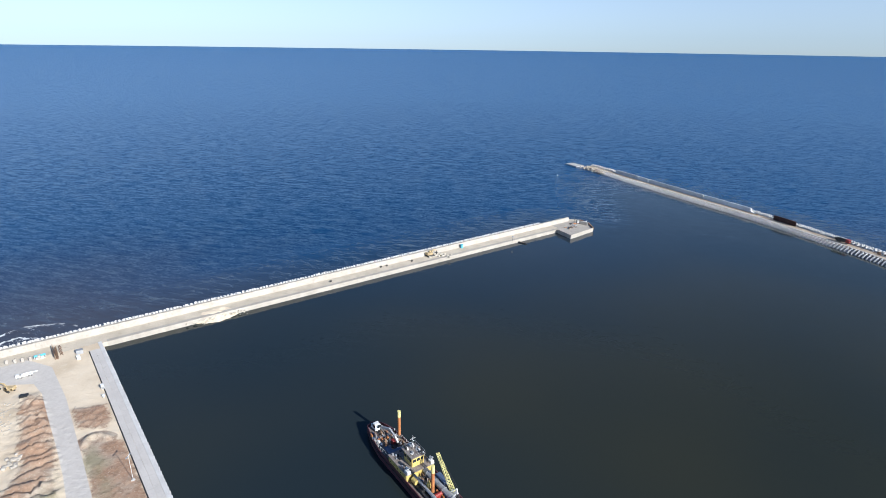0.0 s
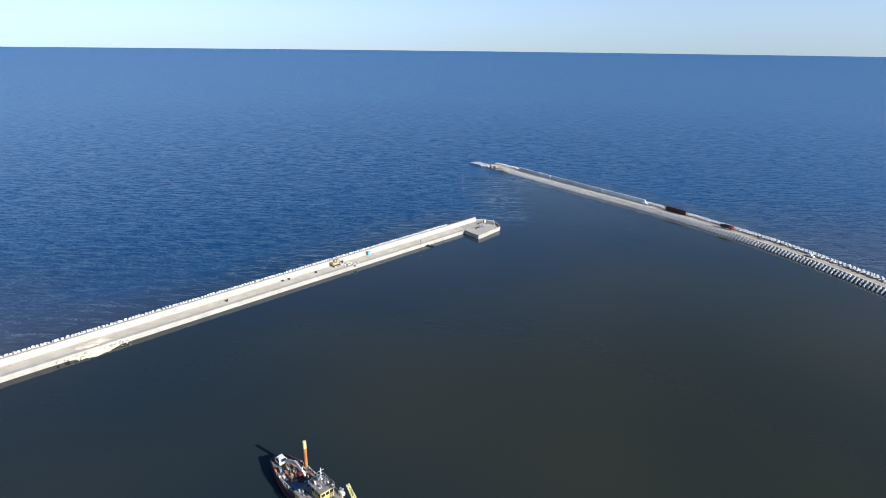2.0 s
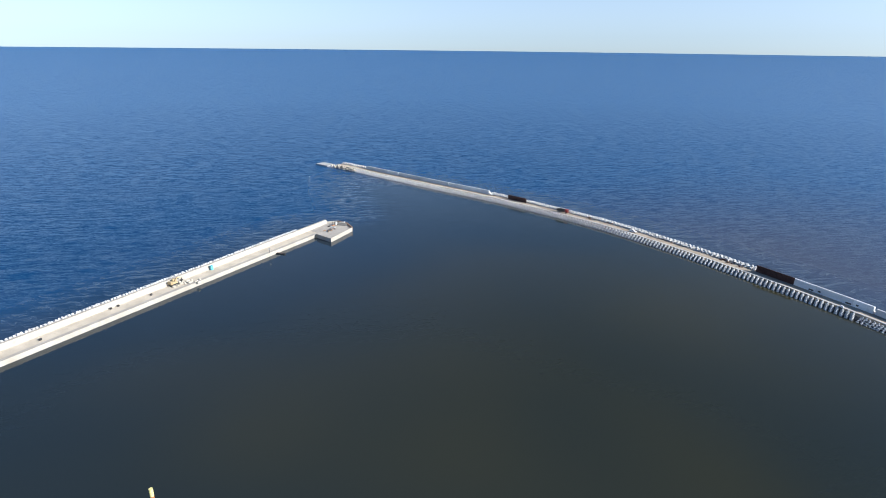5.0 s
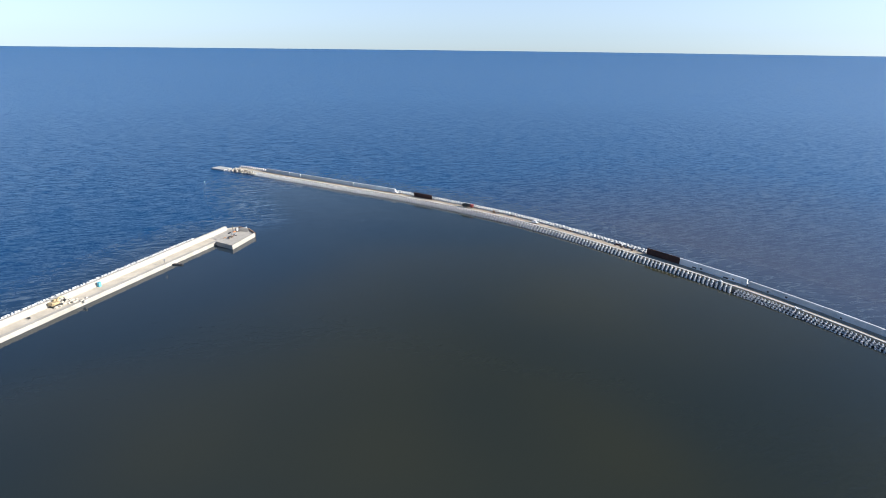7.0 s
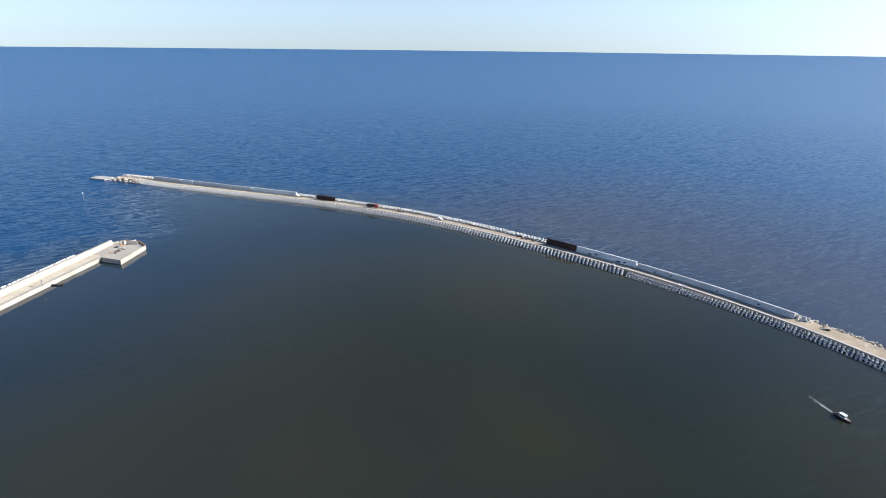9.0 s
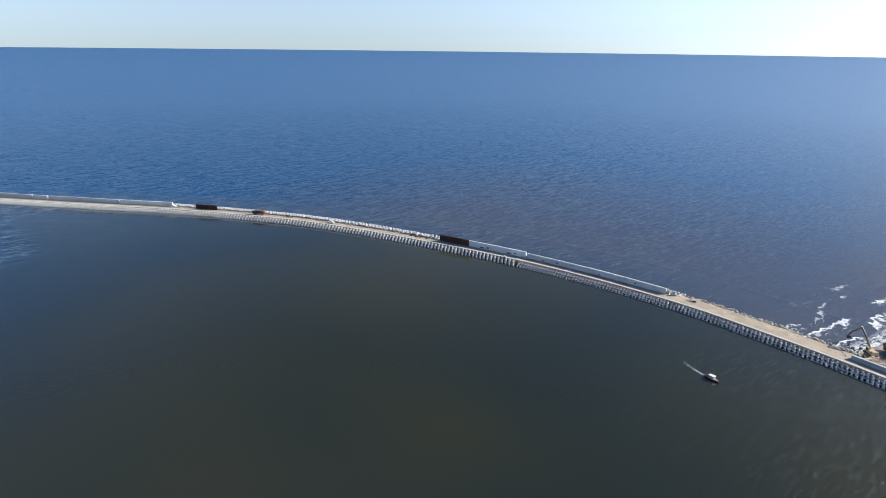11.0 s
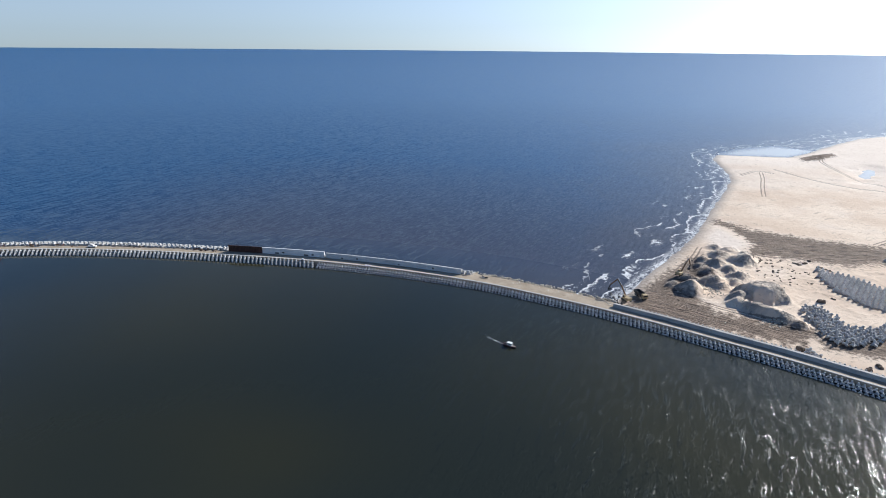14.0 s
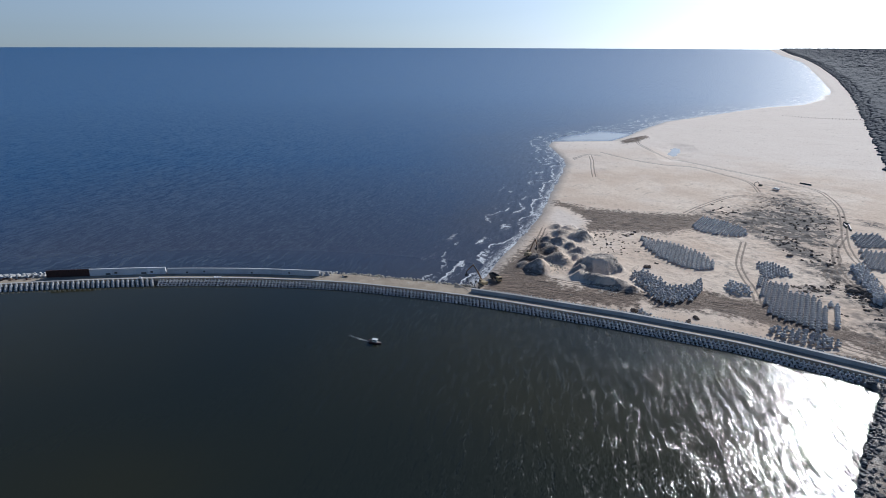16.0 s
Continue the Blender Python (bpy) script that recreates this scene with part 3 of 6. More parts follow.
def east_land():
    xs = graded(95.0, 440.0, 1.25, 1420.0, 1.02)
    ys = -graded(-12.0, 320.0, 1.25, 1150.0, 1.02)
    x, y = np.meshgrid(xs, ys)
    ring = [tuple(c) for c in COAST[:25]] + [(1700, -1600), (60, -1600), (60, -330), (112, -94), (127, -106.5), (176, -153), (192, -148), (212, -118), (236, -75), (254, -32)]
    quay_side = distance(x, y, [(112, -94), (127, -106.5), (176, -153)])
    wob = lumps(x, y, 40, 3) * np.clip(np.hypot(x, y) / 300 - 0.6, 0, 3) * np.clip(quay_side / 60 - 0.3, 0, 1)
    d = distance(x, y, ring + ring[:1]) * np.where(inside(x, y, ring), 1, -1) + wob
    z = np.where(d > 0, 2.4 * (1 - np.exp(-np.clip(d, 0, None) / 22)), d * 0.09)
    z = np.where((quay_side < 30) & (d > 0), np.maximum(z, np.clip(d, 0, 1) * 1.4), z)
    z = np.where(d > 0, z + 0.12 * lumps(x, y, 30, 5) * np.clip(d / 30, 0, 1), z)
    z -= 3.0 * soft_in(x, y, [(679, -281), (697, -302), (690, -310), (662, -303), (622, -276), (604, -262), (603, -256), (622, -262), (646, -266)], 12) * np.clip(1.0 + 0.25 * lumps(x, y, 26, 61), 0, 1.3)

    warp_x, warp_y, n13, n4, n7 = 3.2 * lumps(x, y, 17, 51), 3.2 * lumps(x, y, 17, 52), lumps(x, y, 13, 53), lumps(x, y, 4.5, 54), lumps(x, y, 7, 55)

    def hill(cx, cy, rx, ry, hgt, turn=0.0, top=0.12, square=2.0):
        """A tipped heap at its angle of rest, its top levelled off."""
        c, sn = math.cos(radians(turn)), math.sin(radians(turn))
        px, py = x - cx + 0.35 * warp_x, y - cy + 0.35 * warp_y
        u, v = (px * c + py * sn) / rx, (-px * sn + py * c) / ry
        q = (np.abs(u) ** square + np.abs(v) ** square) ** (1 / square) * (1 + 0.16 * n13) + 0.05 * n4 + 0.07 * np.abs(n7)
        rise = np.clip((1 - q) / (1 - top), 0, 1.3)
        return 1.2 * hgt * np.where(rise < 0.8, rise, 0.8 + 0.2 * (1 - np.exp(-(rise - 0.8) / 0.2)))

    # spoil heaps dumped behind the wall
    heaps = np.zeros(x.shape)
    for args in ((297, -53, 9, 8, 5.2), (309, -66, 8, 10, 4.0, 20), (295, -86, 9.5, 12.5, 6.2, 4, 0.5, 3.2), (289, -74, 6.5, 7, 4.6, 0, 0.05), (275, -82, 17, 5.2, 3.4, 52, 0.4, 3.0), (283, -72, 6, 6, 3.2),
                 (265, -93, 5, 6, 2.6), (357, -79, 8, 8, 3.0), (339, -74, 8, 7, 3.4), (330, -79, 7, 7, 3.2), (348, -91, 11, 9, 4.4), (320, -82, 6, 7, 3.2), (345, -68, 6, 5, 2.8), (366, -87, 8, 7, 2.2),
                 (313, -55, 6, 8, 2.4), (324, -67, 8, 8, 3.4), (302, -45, 6, 5, 2.2), (311, -76, 6, 6, 2.6), (334, -64, 6, 6, 2.4), (359, -94, 7, 5, 2.6), (372, -80, 6, 5, 2.0), (303, -69, 5, 6, 2.6)):
        heaps = np.maximum(heaps, hill(*args))
    z += heaps + np.clip(heaps, 0, 1) * (0.16 * np.abs(lumps(x, y, 5, 21)) + 0.10 * lumps(x, y, 3.0, 22, 1))
    rough = soft_in(x, y, [(290, -40), (380, -60), (372, -95), (300, -100), (262, -100), (262, -60)], 15)
    z += rough * 0.45 * np.abs(lumps(x, y, 11, 8))
    # low dark tussocks and dune scrub, along with the painted shade of small dunes
    veg_shade = np.zeros(x.shape)
    for poly in ([(404, -195), (372, -182), (350, -200), (330, -205), (312, -222), (322, -240), (352, -268), (388, -290), (430, -300), (455, -285), (440, -262), (418, -235), (400, -215)],
                 [(300, -200), (318, -216), (292, -236), (262, -214), (246, -205), (252, -192), (276, -192)], [(240, -190), (225, -178), (200, -190), (190, -215), (240, -235), (260, -212)],
                 [(186, -150), (106, -82), (70, -110), (150, -200), (178, -182)]):
        veg_shade = np.maximum(veg_shade, soft_in(x, y, poly, 12))
    veg_shade = np.maximum(veg_shade, 0.55 * soft_in(x, y, [(455, -248), (490, -303), (458, -316), (422, -310), (365, -276), (308, -235), (309, -200), (336, -205), (346, -196), (397, -231)], 14))
    veg_shade = np.maximum(veg_shade, 0.3 * soft_in(x, y, [(372, -95), (262, -112), (200, -170), (190, -215), (300, -240), (420, -310), (470, -270), (400, -190)], 30))
    for poly in ([(384, -233), (378, -246), (395, -276), (372, -266), (344, -243), (340, -219), (366, -225)], [(338, -203), (330, -224), (308, -226), (300, -212), (305, -200)], [(390, -220), (384, -231), (367, -221), (373, -214)],
                 [(413, -199), (401, -205), (356, -207), (345, -197), (367, -200), (398, -193)], [(379, -296), (370, -310), (357, -301), (367, -289)], [(263, -174), (269, -186), (261, -196), (245, -210), (236, -198), (245, -190), (254, -187), (255, -173)], [(223, -179), (214, -183), (205, -176), (210, -170)]):
        veg_shade = np.maximum(veg_shade, 1.1 * soft_in(x, y, poly, 7))
    # a dark bank beside the inlet
    bank = soft_in(x, y, [(731, -246), (755, -270), (772, -294), (755, -292), (717, -260), (708, -243)], 7)
    z += 2.6 * bank * np.clip(0.6 + 0.6 * lumps(x, y, 12, 71), 0.1, 1.4)
    z += np.clip(d / 5, 0, 1) * np.clip(veg_shade * 1.4, 0, 1) * (0.9 * np.clip(lumps(x, y, 13, 13), -0.2, 2) + 0.45 * np.abs(lumps(x, y, 6, 14)))
    mud = np.zeros(x.shape)
    for poly in ([(441, -95), (428, -95), (419, -102), (400, -101), (392, -106), (400, -112), (420, -110), (432, -102)], [(418, -104), (362, -97), (355, -150), (374, -190), (392, -192), (400, -150)], [(262, -18), (285, -22), (310, -40), (330, -52), (352, -66), (318, -66), (296, -46), (270, -60), (260, -105), (249, -88), (256, -50), (262, -34)],
                 [(258, -100), (262, -128), (246, -150), (220, -172), (196, -200), (186, -190), (222, -150), (244, -118), (246, -100)]):
        mud = np.maximum(mud, soft_in(x, y, poly, 12))
    fresh = soft_in(x, y, [(424, -92), (384, -105), (362, -92), (380, -78), (398, -78)], 5)
    mud = mud * (1 - fresh)
    mud = np.maximum(np.maximum(mud, bank), np.clip(1.6 - quay_side / 22, 0, 1))
    ways = {}
    for k, line in enumerate(([(751, -277), (707, -261), (638, -258), (601, -265), (555, -286), (520, -304), (494, -315), (466, -324), (445, -320), (408, -304), (365, -276), (330, -252), (304, -238), (264, -222), (240, -212)],
                              [(248, -96), (246, -120), (238, -138), (227, -146), (217, -155), (203, -165), (192, -180)],
                              [(652, -194), (602, -216), (575, -238), (562, -263), (526, -276), (495, -283), (455, -270)],
                              [(345, -262), (320, -238), (300, -225), (280, -205), (262, -200)],
                              [(404, -187), (372, -200), (352, -220), (340, -250)],
                              [(612, -153), (628, -166), (637, -176), (630, -186), (618, -190)],
                              [(632, -178), (600, -171), (568, -162), (545, -156), (520, -150)],
                              ROAD_A, ROAD_B, ROAD_C,
                              [(374, -72), (352, -64), (330, -53), (308, -40), (290, -33)], [(306, -43), (290, -47), (280, -58), (271, -76), (262, -96)], [(360, -70), (338, -60), (318, -47), (296, -37), (280, -44), (268, -66)], [(352, -62), (330, -58), (316, -58), (300, -42), (284, -38)])):
        ways["way_%d" % k] = beside(x, y, [tuple(q) for q in smooth_line(line, 6.0)])
    z -= 0.12 * sum(np.clip(1.2 - np.abs(np.abs(w) - TRACK_SIZES[int(k[4:])][0]), 0, 1) for k, w in ways.items() if len(ways))
    wet = np.clip(1 - d / 9.0, 0, 1) ** 1.2 * (d > -30)
    across = np.where(x > 345, x + 0.15 * y + 2.5 * lumps(x, y, 70, 31), distance(x, y, EAST[::6]) + 1.6 * lumps(x, y, 60, 32))
    grid_sheet("ground_east", x, y, z + bowl(x, y), BEACH, dict(ways, mud=mud, veg_shade=veg_shade, wet=wet, gravel=np.clip(heaps / 1.5, 0, 1) * np.clip(0.6 + 1.1 * lumps(x, y, 18, 77), 0, 1), across=across, along=y, dry=np.maximum(fresh, np.clip((np.hypot(x, y) - 560 + 60 * lumps(x, y, 160, 88)) / 160, 0, 1))), keep=d > -25,
               label="pale sandy beach and spoil ground with wheel tracks", category="beach", kind="structure")
    return lambda px, py: float(z[np.abs(ys - py).argmin(), np.abs(xs - px).argmin()])


beach_z = east_land()


def far_coast():
    """The long curved beach beyond, up to the horizon."""
    coast = smooth_line(COAST[19:], 25.0)
    wood = smooth_line([(500, -420), (536, -443), (699, -557), (957, -738), (1391, -1040), (1983, -1425), (2675, -1835), (3276, -2150), (3600, -2290), (4180, -2560)], 25.0)
    n = 150
    c = coast[np.linspace(0, len(coast) - 1, n).astype(int)]
    w = wood[np.linspace(0, len(wood) - 1, n).astype(int)]
    back = w + np.array([-500.0, -900.0])
    rows, k = [], []
    for t in np.linspace(0, 1, 12):
        rows.append(c * (1 - t) + w * t)
        k.append(np.full(n, t))
    for t in (0.15, 0.5, 1.0):
        rows.append(w * (1 - t) + back * t)
        k.append(np.full(n, 1 + t))
    p, k = np.array(rows), np.array(k)
    x, y = p[..., 0], p[..., 1]
    z = bowl(x, y) + np.where(k < 0.01, -0.6, np.minimum(k * 6, 1.9))
    zero = np.zeros(x.shape)
    grid_sheet("ground_far", x, y, z, BEACH, dict(mud=zero, veg_shade=np.clip((k - 0.97) * 20, 0, 1), wet=np.clip(1 - k * 12, 0, 1), **{'way_%d' % i: zero + 50 for i in range(TRACK_COUNT)}, gravel=zero, across=x, along=y, dry=zero + 1),
               label="far pale beach curving towards the horizon", category="beach", kind="structure")
    # the pine wood behind the beach
    rng = random.Random(5)
    b = Build()
    for i in range(20000):
        s = rng.random() ** 1.7
        at = s * (len(wood) - 1.001)
        j = int(at)
        foot = wood[j] + (wood[j + 1] - wood[j]) * (at - j)
        depth = 900 * rng.random() ** 2.4
        px, py = foot[0] - 0.45 * depth - 12 * rng.random(), foot[1] - 0.9 * depth - 9 * rng.random()
        g = float(bowl(px, py)) + 1.5
        edge = min(1.0, 0.35 + depth / 45)
        hgt, r = rng.uniform(6.6, 8.0) * edge, rng.uniform(4.0, 7.0) * edge * (1 + np.hypot(px, py) / 2500)
        ring = [(px + r * rng.uniform(0.7, 1.1) * math.cos(t), py + r * rng.uniform(0.7, 1.1) * math.sin(t)) for t in (0, 1.05, 2.1, 3.14, 4.2, 5.2)]
        b.prism(ring, g - 1.0, g + hgt * 0.6, top_scale=1.15, cap=False)
        ring = [(px + (qx - px) * 1.15, py + (qy - py) * 1.15) for qx, qy in ring]
        b.prism(ring, g + hgt * 0.6, g + hgt * 0.9, top_scale=0.85)
        ring = [(px + (qx - px) * 0.85, py + (qy - py) * 0.85) for qx, qy in ring]
        b.prism(ring, g + hgt * 0.9, g + hgt, top_scale=rng.uniform(0.3, 0.5))
    me = bpy.data.meshes.new("woods")
    me.from_pydata(b.v, [], b.f)
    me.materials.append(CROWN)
    tagged(new("woods", me), "dark haze-blue pine wood behind the far beach", "wood", kind="stuff")


far_coast()


# ---- the quay yard ----
def west_land():
    x, y = np.meshgrid(np.arange(-332.0, -36.0, 0.8), np.arange(60.0, 232.0, 0.8))
    ring = [(-330, 65), (-141.6, 206.4), (-73.9, 121.5), (-40.9, 80.5)] + [(-120, 62), (-330, 62)]
    road = [(-166, 194), (-149, 187.6), (-131, 167.7), (-120, 153.8), (-107.4, 137.9), (-95, 122), (-80, 103), (-88, 99), (-102, 121.8), (-108.7, 130.8), (-118.4, 142.8), (-130, 156.6), (-141, 170), (-148, 176), (-160, 175), (-176, 187)]
    paved = soft_in(x, y, road, 0.8)
    heap_ring = [(-146, 168), (-138.5, 168.5), (-130, 158), (-121, 146.4), (-113.4, 135), (-104.8, 122), (-96, 110), (-117, 108), (-121, 128.9), (-123, 135), (-128.3, 139.4), (-133, 148), (-142, 160)]
    arc = distance(x, y, [(-109.9, 143.0), (-110.8, 145.6), (-109.8, 147.6), (-107.3, 148), (-104.6, 147)])
    soil = np.maximum(np.maximum(np.maximum(soft_in(x, y, heap_ring, 3), np.clip(2.2 - arc / 1.5, 0, 1)), soft_in(x, y, [(-125, 161.6), (-115.3, 164.5), (-108, 155), (-108.3, 151.5), (-117, 151.3)], 3)),
                      soft_in(x, y, [(-111, 144.6), (-110, 147.6), (-99, 146), (-89.4, 133.8), (-78, 120), (-93, 119), (-101.5, 131.5), (-108, 139.8)], 3))
    grass = np.maximum(soft_in(x, y, [(-110, 146), (-97, 138), (-84, 121), (-93, 118), (-108, 135)], 6), 0.7 * soft_in(x, y, [(-113, 138), (-104, 127), (-98, 116), (-110, 118)], 5))
    z = np.full(x.shape, 2.5) + 0.05 * lumps(x, y, 8, 2)
    # rows of tipped soil
    along = (x + 141) * 0.58 + (y - 172) * -0.81
    across = (x + 141) * 0.81 + (y - 172) * 0.58
    along = along + 1.5 * lumps(x, y, 14, 41)
    heap = soft_in(x, y, heap_ring, 3)
    # each load lies against the one before, steep on its far side
    phase = along / 4.3 + 0.35 * lumps(x, y, 10, 4) + 0.012 * (across + 5) ** 2
    saw = 1.0 - (phase - np.floor(phase))
    crest = np.minimum(saw**0.7, (1.0 - saw) / 0.12)
    z += heap * (0.2 + 1.7 * crest * (1 + 0.35 * lumps(x, y, 12, 44)) + 0.3 * lumps(x, y, 3.5, 9))
    heap2 = soft_in(x, y, [(-124, 161), (-116, 163), (-109, 155), (-109, 152), (-117, 152)], 2.5)
    fold = np.abs(np.sin(along * np.pi / 2.6 + 1.4 * lumps(x, y, 7, 6)))
    z += heap2 * (0.2 + 0.6 * (1 - fold) + 0.2 * lumps(x, y, 3, 7))
    arc = distance(x, y, [(-109.9, 143.0), (-110.8, 145.6), (-109.8, 147.6), (-107.3, 148), (-104.6, 147)])
    z += 1.3 * np.clip(1 - arc / 1.3, 0, 1)
    z += soil * (1 - heap) * 0.22 * np.abs(lumps(x, y, 5, 91))
    rub = soft_in(x, y, [(-147, 165), (-138, 152), (-134, 130), (-150, 134), (-160, 152)], 6)
    z += rub * 0.5 * np.abs(lumps(x, y, 4, 15))
    z = np.where(paved > 0.5, 2.5, z)
    grid_sheet("ground_west", x, y, z, YARD, dict(soil=soil, paved=paved, grass=grass), keep=inside(x, y, ring),
               label="sandy building yard with tipped soil and a pale road", category="ground", kind="structure")


west_land()


def south_bank():
    """Closes the basin behind the camera."""
    b = Build()
    b.prism([(-40, 81), (-118, 60), (-330, 64), (-330, -600), (100, -600), (100, -330), (20, -200), (-60, -120), (-60, 40)], -2.0, 2.2)
    solid("ground_south", b, SAND_ROAD, "sandy bank closing the harbour basin", "ground", kind="structure")


south_bank()


# ---- east breakwater ----
def stretch(y_from, y_to):
    """The part of the east line between two y values, north to south."""
    return EAST[(EAST[:, 1] <= y_from) & (EAST[:, 1] >= y_to)]


DECK_Z, EDGE, WALL = 2.4, 4.6, 11.2


def east_breakwater():
    b = Build().sweep([tuple(q) for q in stretch(590, -190)[::3]], [(EDGE - 0.2, -2.0), (EDGE - 0.1, DECK_Z), (15.0, DECK_Z), (19.0, -2.0)])
    solid("breakwater_east", b, SAND_ROAD, "curved sand-topped breakwater core with a dusty road", "breakwater", kind="structure")
    b = Build().sweep([tuple(q) for q in stretch(588, -190)[::3]], [(0.9, -2.0), (2.0, -0.2), (EDGE - 0.25, 1.1), (EDGE - 0.25, -2.0)])
    solid("underlayer_east", b, DARK_ROCK, "dark wet stone underlayer beneath the blocks", "underlayer", kind="structure")
    b = Build().sweep([tuple(q) for q in stretch(575, -190)[::3]], [(EDGE + 0.1, DECK_Z - 0.6), (EDGE + 0.1, DECK_Z + 0.16), (EDGE + 1.2, DECK_Z + 0.16), (EDGE + 1.2, DECK_Z - 0.6)])
    solid("kerb_east", b, CONC, "low concrete edge beam along the harbour side", "kerb", kind="structure")


east_breakwater()


def sea_wall(name, y0, y1, top, thick, mat, label, off=WALL, panels=6.0, step=0.0, battered=0.25):
    """A wall along the breakwater of separate cast lengths."""
    line = shifted(EAST, off)
    line = line[(line[:, 1] <= y0) & (line[:, 1] >= y1)]
    base = thing(name, label, "sea wall", kind="structure")
    size = max(2, int(panels))
    for i in range(0, len(line) - 1, size):
        seg = line[i : i + size + 1]
        if len(seg) < 2:
            continue
        a, e = Vector(seg[0]), Vector(seg[-1])
        g = (e - a).normalized() * 0.015
        pts = [tuple(a + g)] + [tuple(q) for q in seg[1:-1]] + [tuple(e - g)]
        h = top - step * (i / max(1, len(line)))
        b = Build().sweep(pts, [(0, DECK_Z - 0.4), (battered, h - 0.12), (battered + 0.1, h), (thick + battered, h), (thick + 0.6, DECK_Z - 0.4)])
        part("panel", b, mat, base)
    return base


sea_wall("sea_wall_1", 561.0, 531.0, 5.6, 1.0, GREY_WALL, "grey weathered end of the long concrete sea wall")
sea_wall("sea_wall_5", 531.0, 519.0, 5.6, 1.0, WALL_CONC, "pale fresh length of the long concrete sea wall")
sea_wall("sea_wall_6", 519.0, 462.0, 5.6, 1.0, GREY_WALL, "grey weathered middle of the long concrete sea wall")
sea_wall("sea_wall_7", 462.0, 421.0, 5.6, 1.0, WALL_CONC, "pale smooth newest length of the long concrete sea wall")
sea_wall("sea_wall_2", 189.0, 148.0, 5.9, 1.0, WALL_CONC, "tall smooth concrete sea wall beside brown shuttering", off=10.8)
sea_wall("sea_wall_3", 148.0, 66.0, 5.3, 1.0, GREY_WALL, "lower concrete sea wall with a ragged unfinished top", off=10.8)
sea_wall("sea_wall_4", -12.0, -192.0, 4.1, 1.5, DARK_WALL, "low concrete sea wall in front of the spoil ground", off=9.6)


def recess(y, off, z, wide=1.1, high=0.8):
    i = int(np.abs(EAST[:, 1] - y).argmin())
    q, d = shifted(EAST, off)[i], EAST[i + 1] - EAST[i - 1]
    d = d / np.hypot(*d)
    n = np.array((-d[1], d[0]))
    ring = [tuple(q + d * a * wide / 2 + n * o) for a, o in ((-1, -0.06), (1, -0.06), (1, 0.3), (-1, 0.3))]
    ob = solid("drain_opening", Build().prism(ring, z, z + high), DARK_STEEL, "small dark opening at the foot of the sea wall", "opening", "wall openings")
    return ob


for k, (ry, rw) in enumerate(((178, 2.4), (174, 1.4), (160, 2.6), (156, 1.2), (138, 1.0), (129, 1.0), (104, 0.9), (84, 0.9))):
    recess(ry, 10.85, 2.7 + 0.5 * (k % 2), rw)


def shuttering(y0, y1, top, off):
    """Brown steel formwork panels that stand on the deck."""
    line = shifted(EAST, off)
    line = line[(line[:, 1] <= y0) & (line[:, 1] >= y1)]
    base = thing("formwork", "rust-brown steel wall formwork standing on the breakwater", "formwork")
    for i in range(0, len(line) - 3, 3):
        a, e = Vector(line[i]), Vector(line[i + 3])
        g = (e - a).normalized() * 0.03
        b = Build().sweep([tuple(a + g), tuple(e - g)], [(0, DECK_Z), (0, top), (0.25, top), (0.25, DECK_Z)])
        part("panel", b, RUST_PANEL, base)
        b = Build()
        for f in (0.2, 0.5, 0.8):
            q = a.lerp(e, f)
            d = (e - a).normalized()
            n = Vector((-d.y, d.x))
            b.bar((*(q - n * 0.1), DECK_Z), (*(q - n * 0.1), top + 0.15), 0.18)
        part("rib", b, RUST_PANEL, base)
        q = a.lerp(e, 0.5)
        part("prop", Build().bar((*(q + n * 0.3), top - 0.4), (*(q + n * 2.6), DECK_Z), 0.14), DARK_STEEL, base)
    b = Build()
    a, e = Vector(line[0]), Vector(line[-1])
    part("rail", Build().bar((*a, top + 0.9), (*e, top + 0.9), 0.08), DARK_STEEL, base)
    for f in np.linspace(0, 1, 8):
        q = a.lerp(e, f)
        part("post", Build().bar((*q, top - 0.2), (*q, top + 0.95), 0.08), DARK_STEEL, base)


shuttering(403.0, 383.0, 5.9, 10.6)
shuttering(209.5, 185.5, 6.3, 10.8)


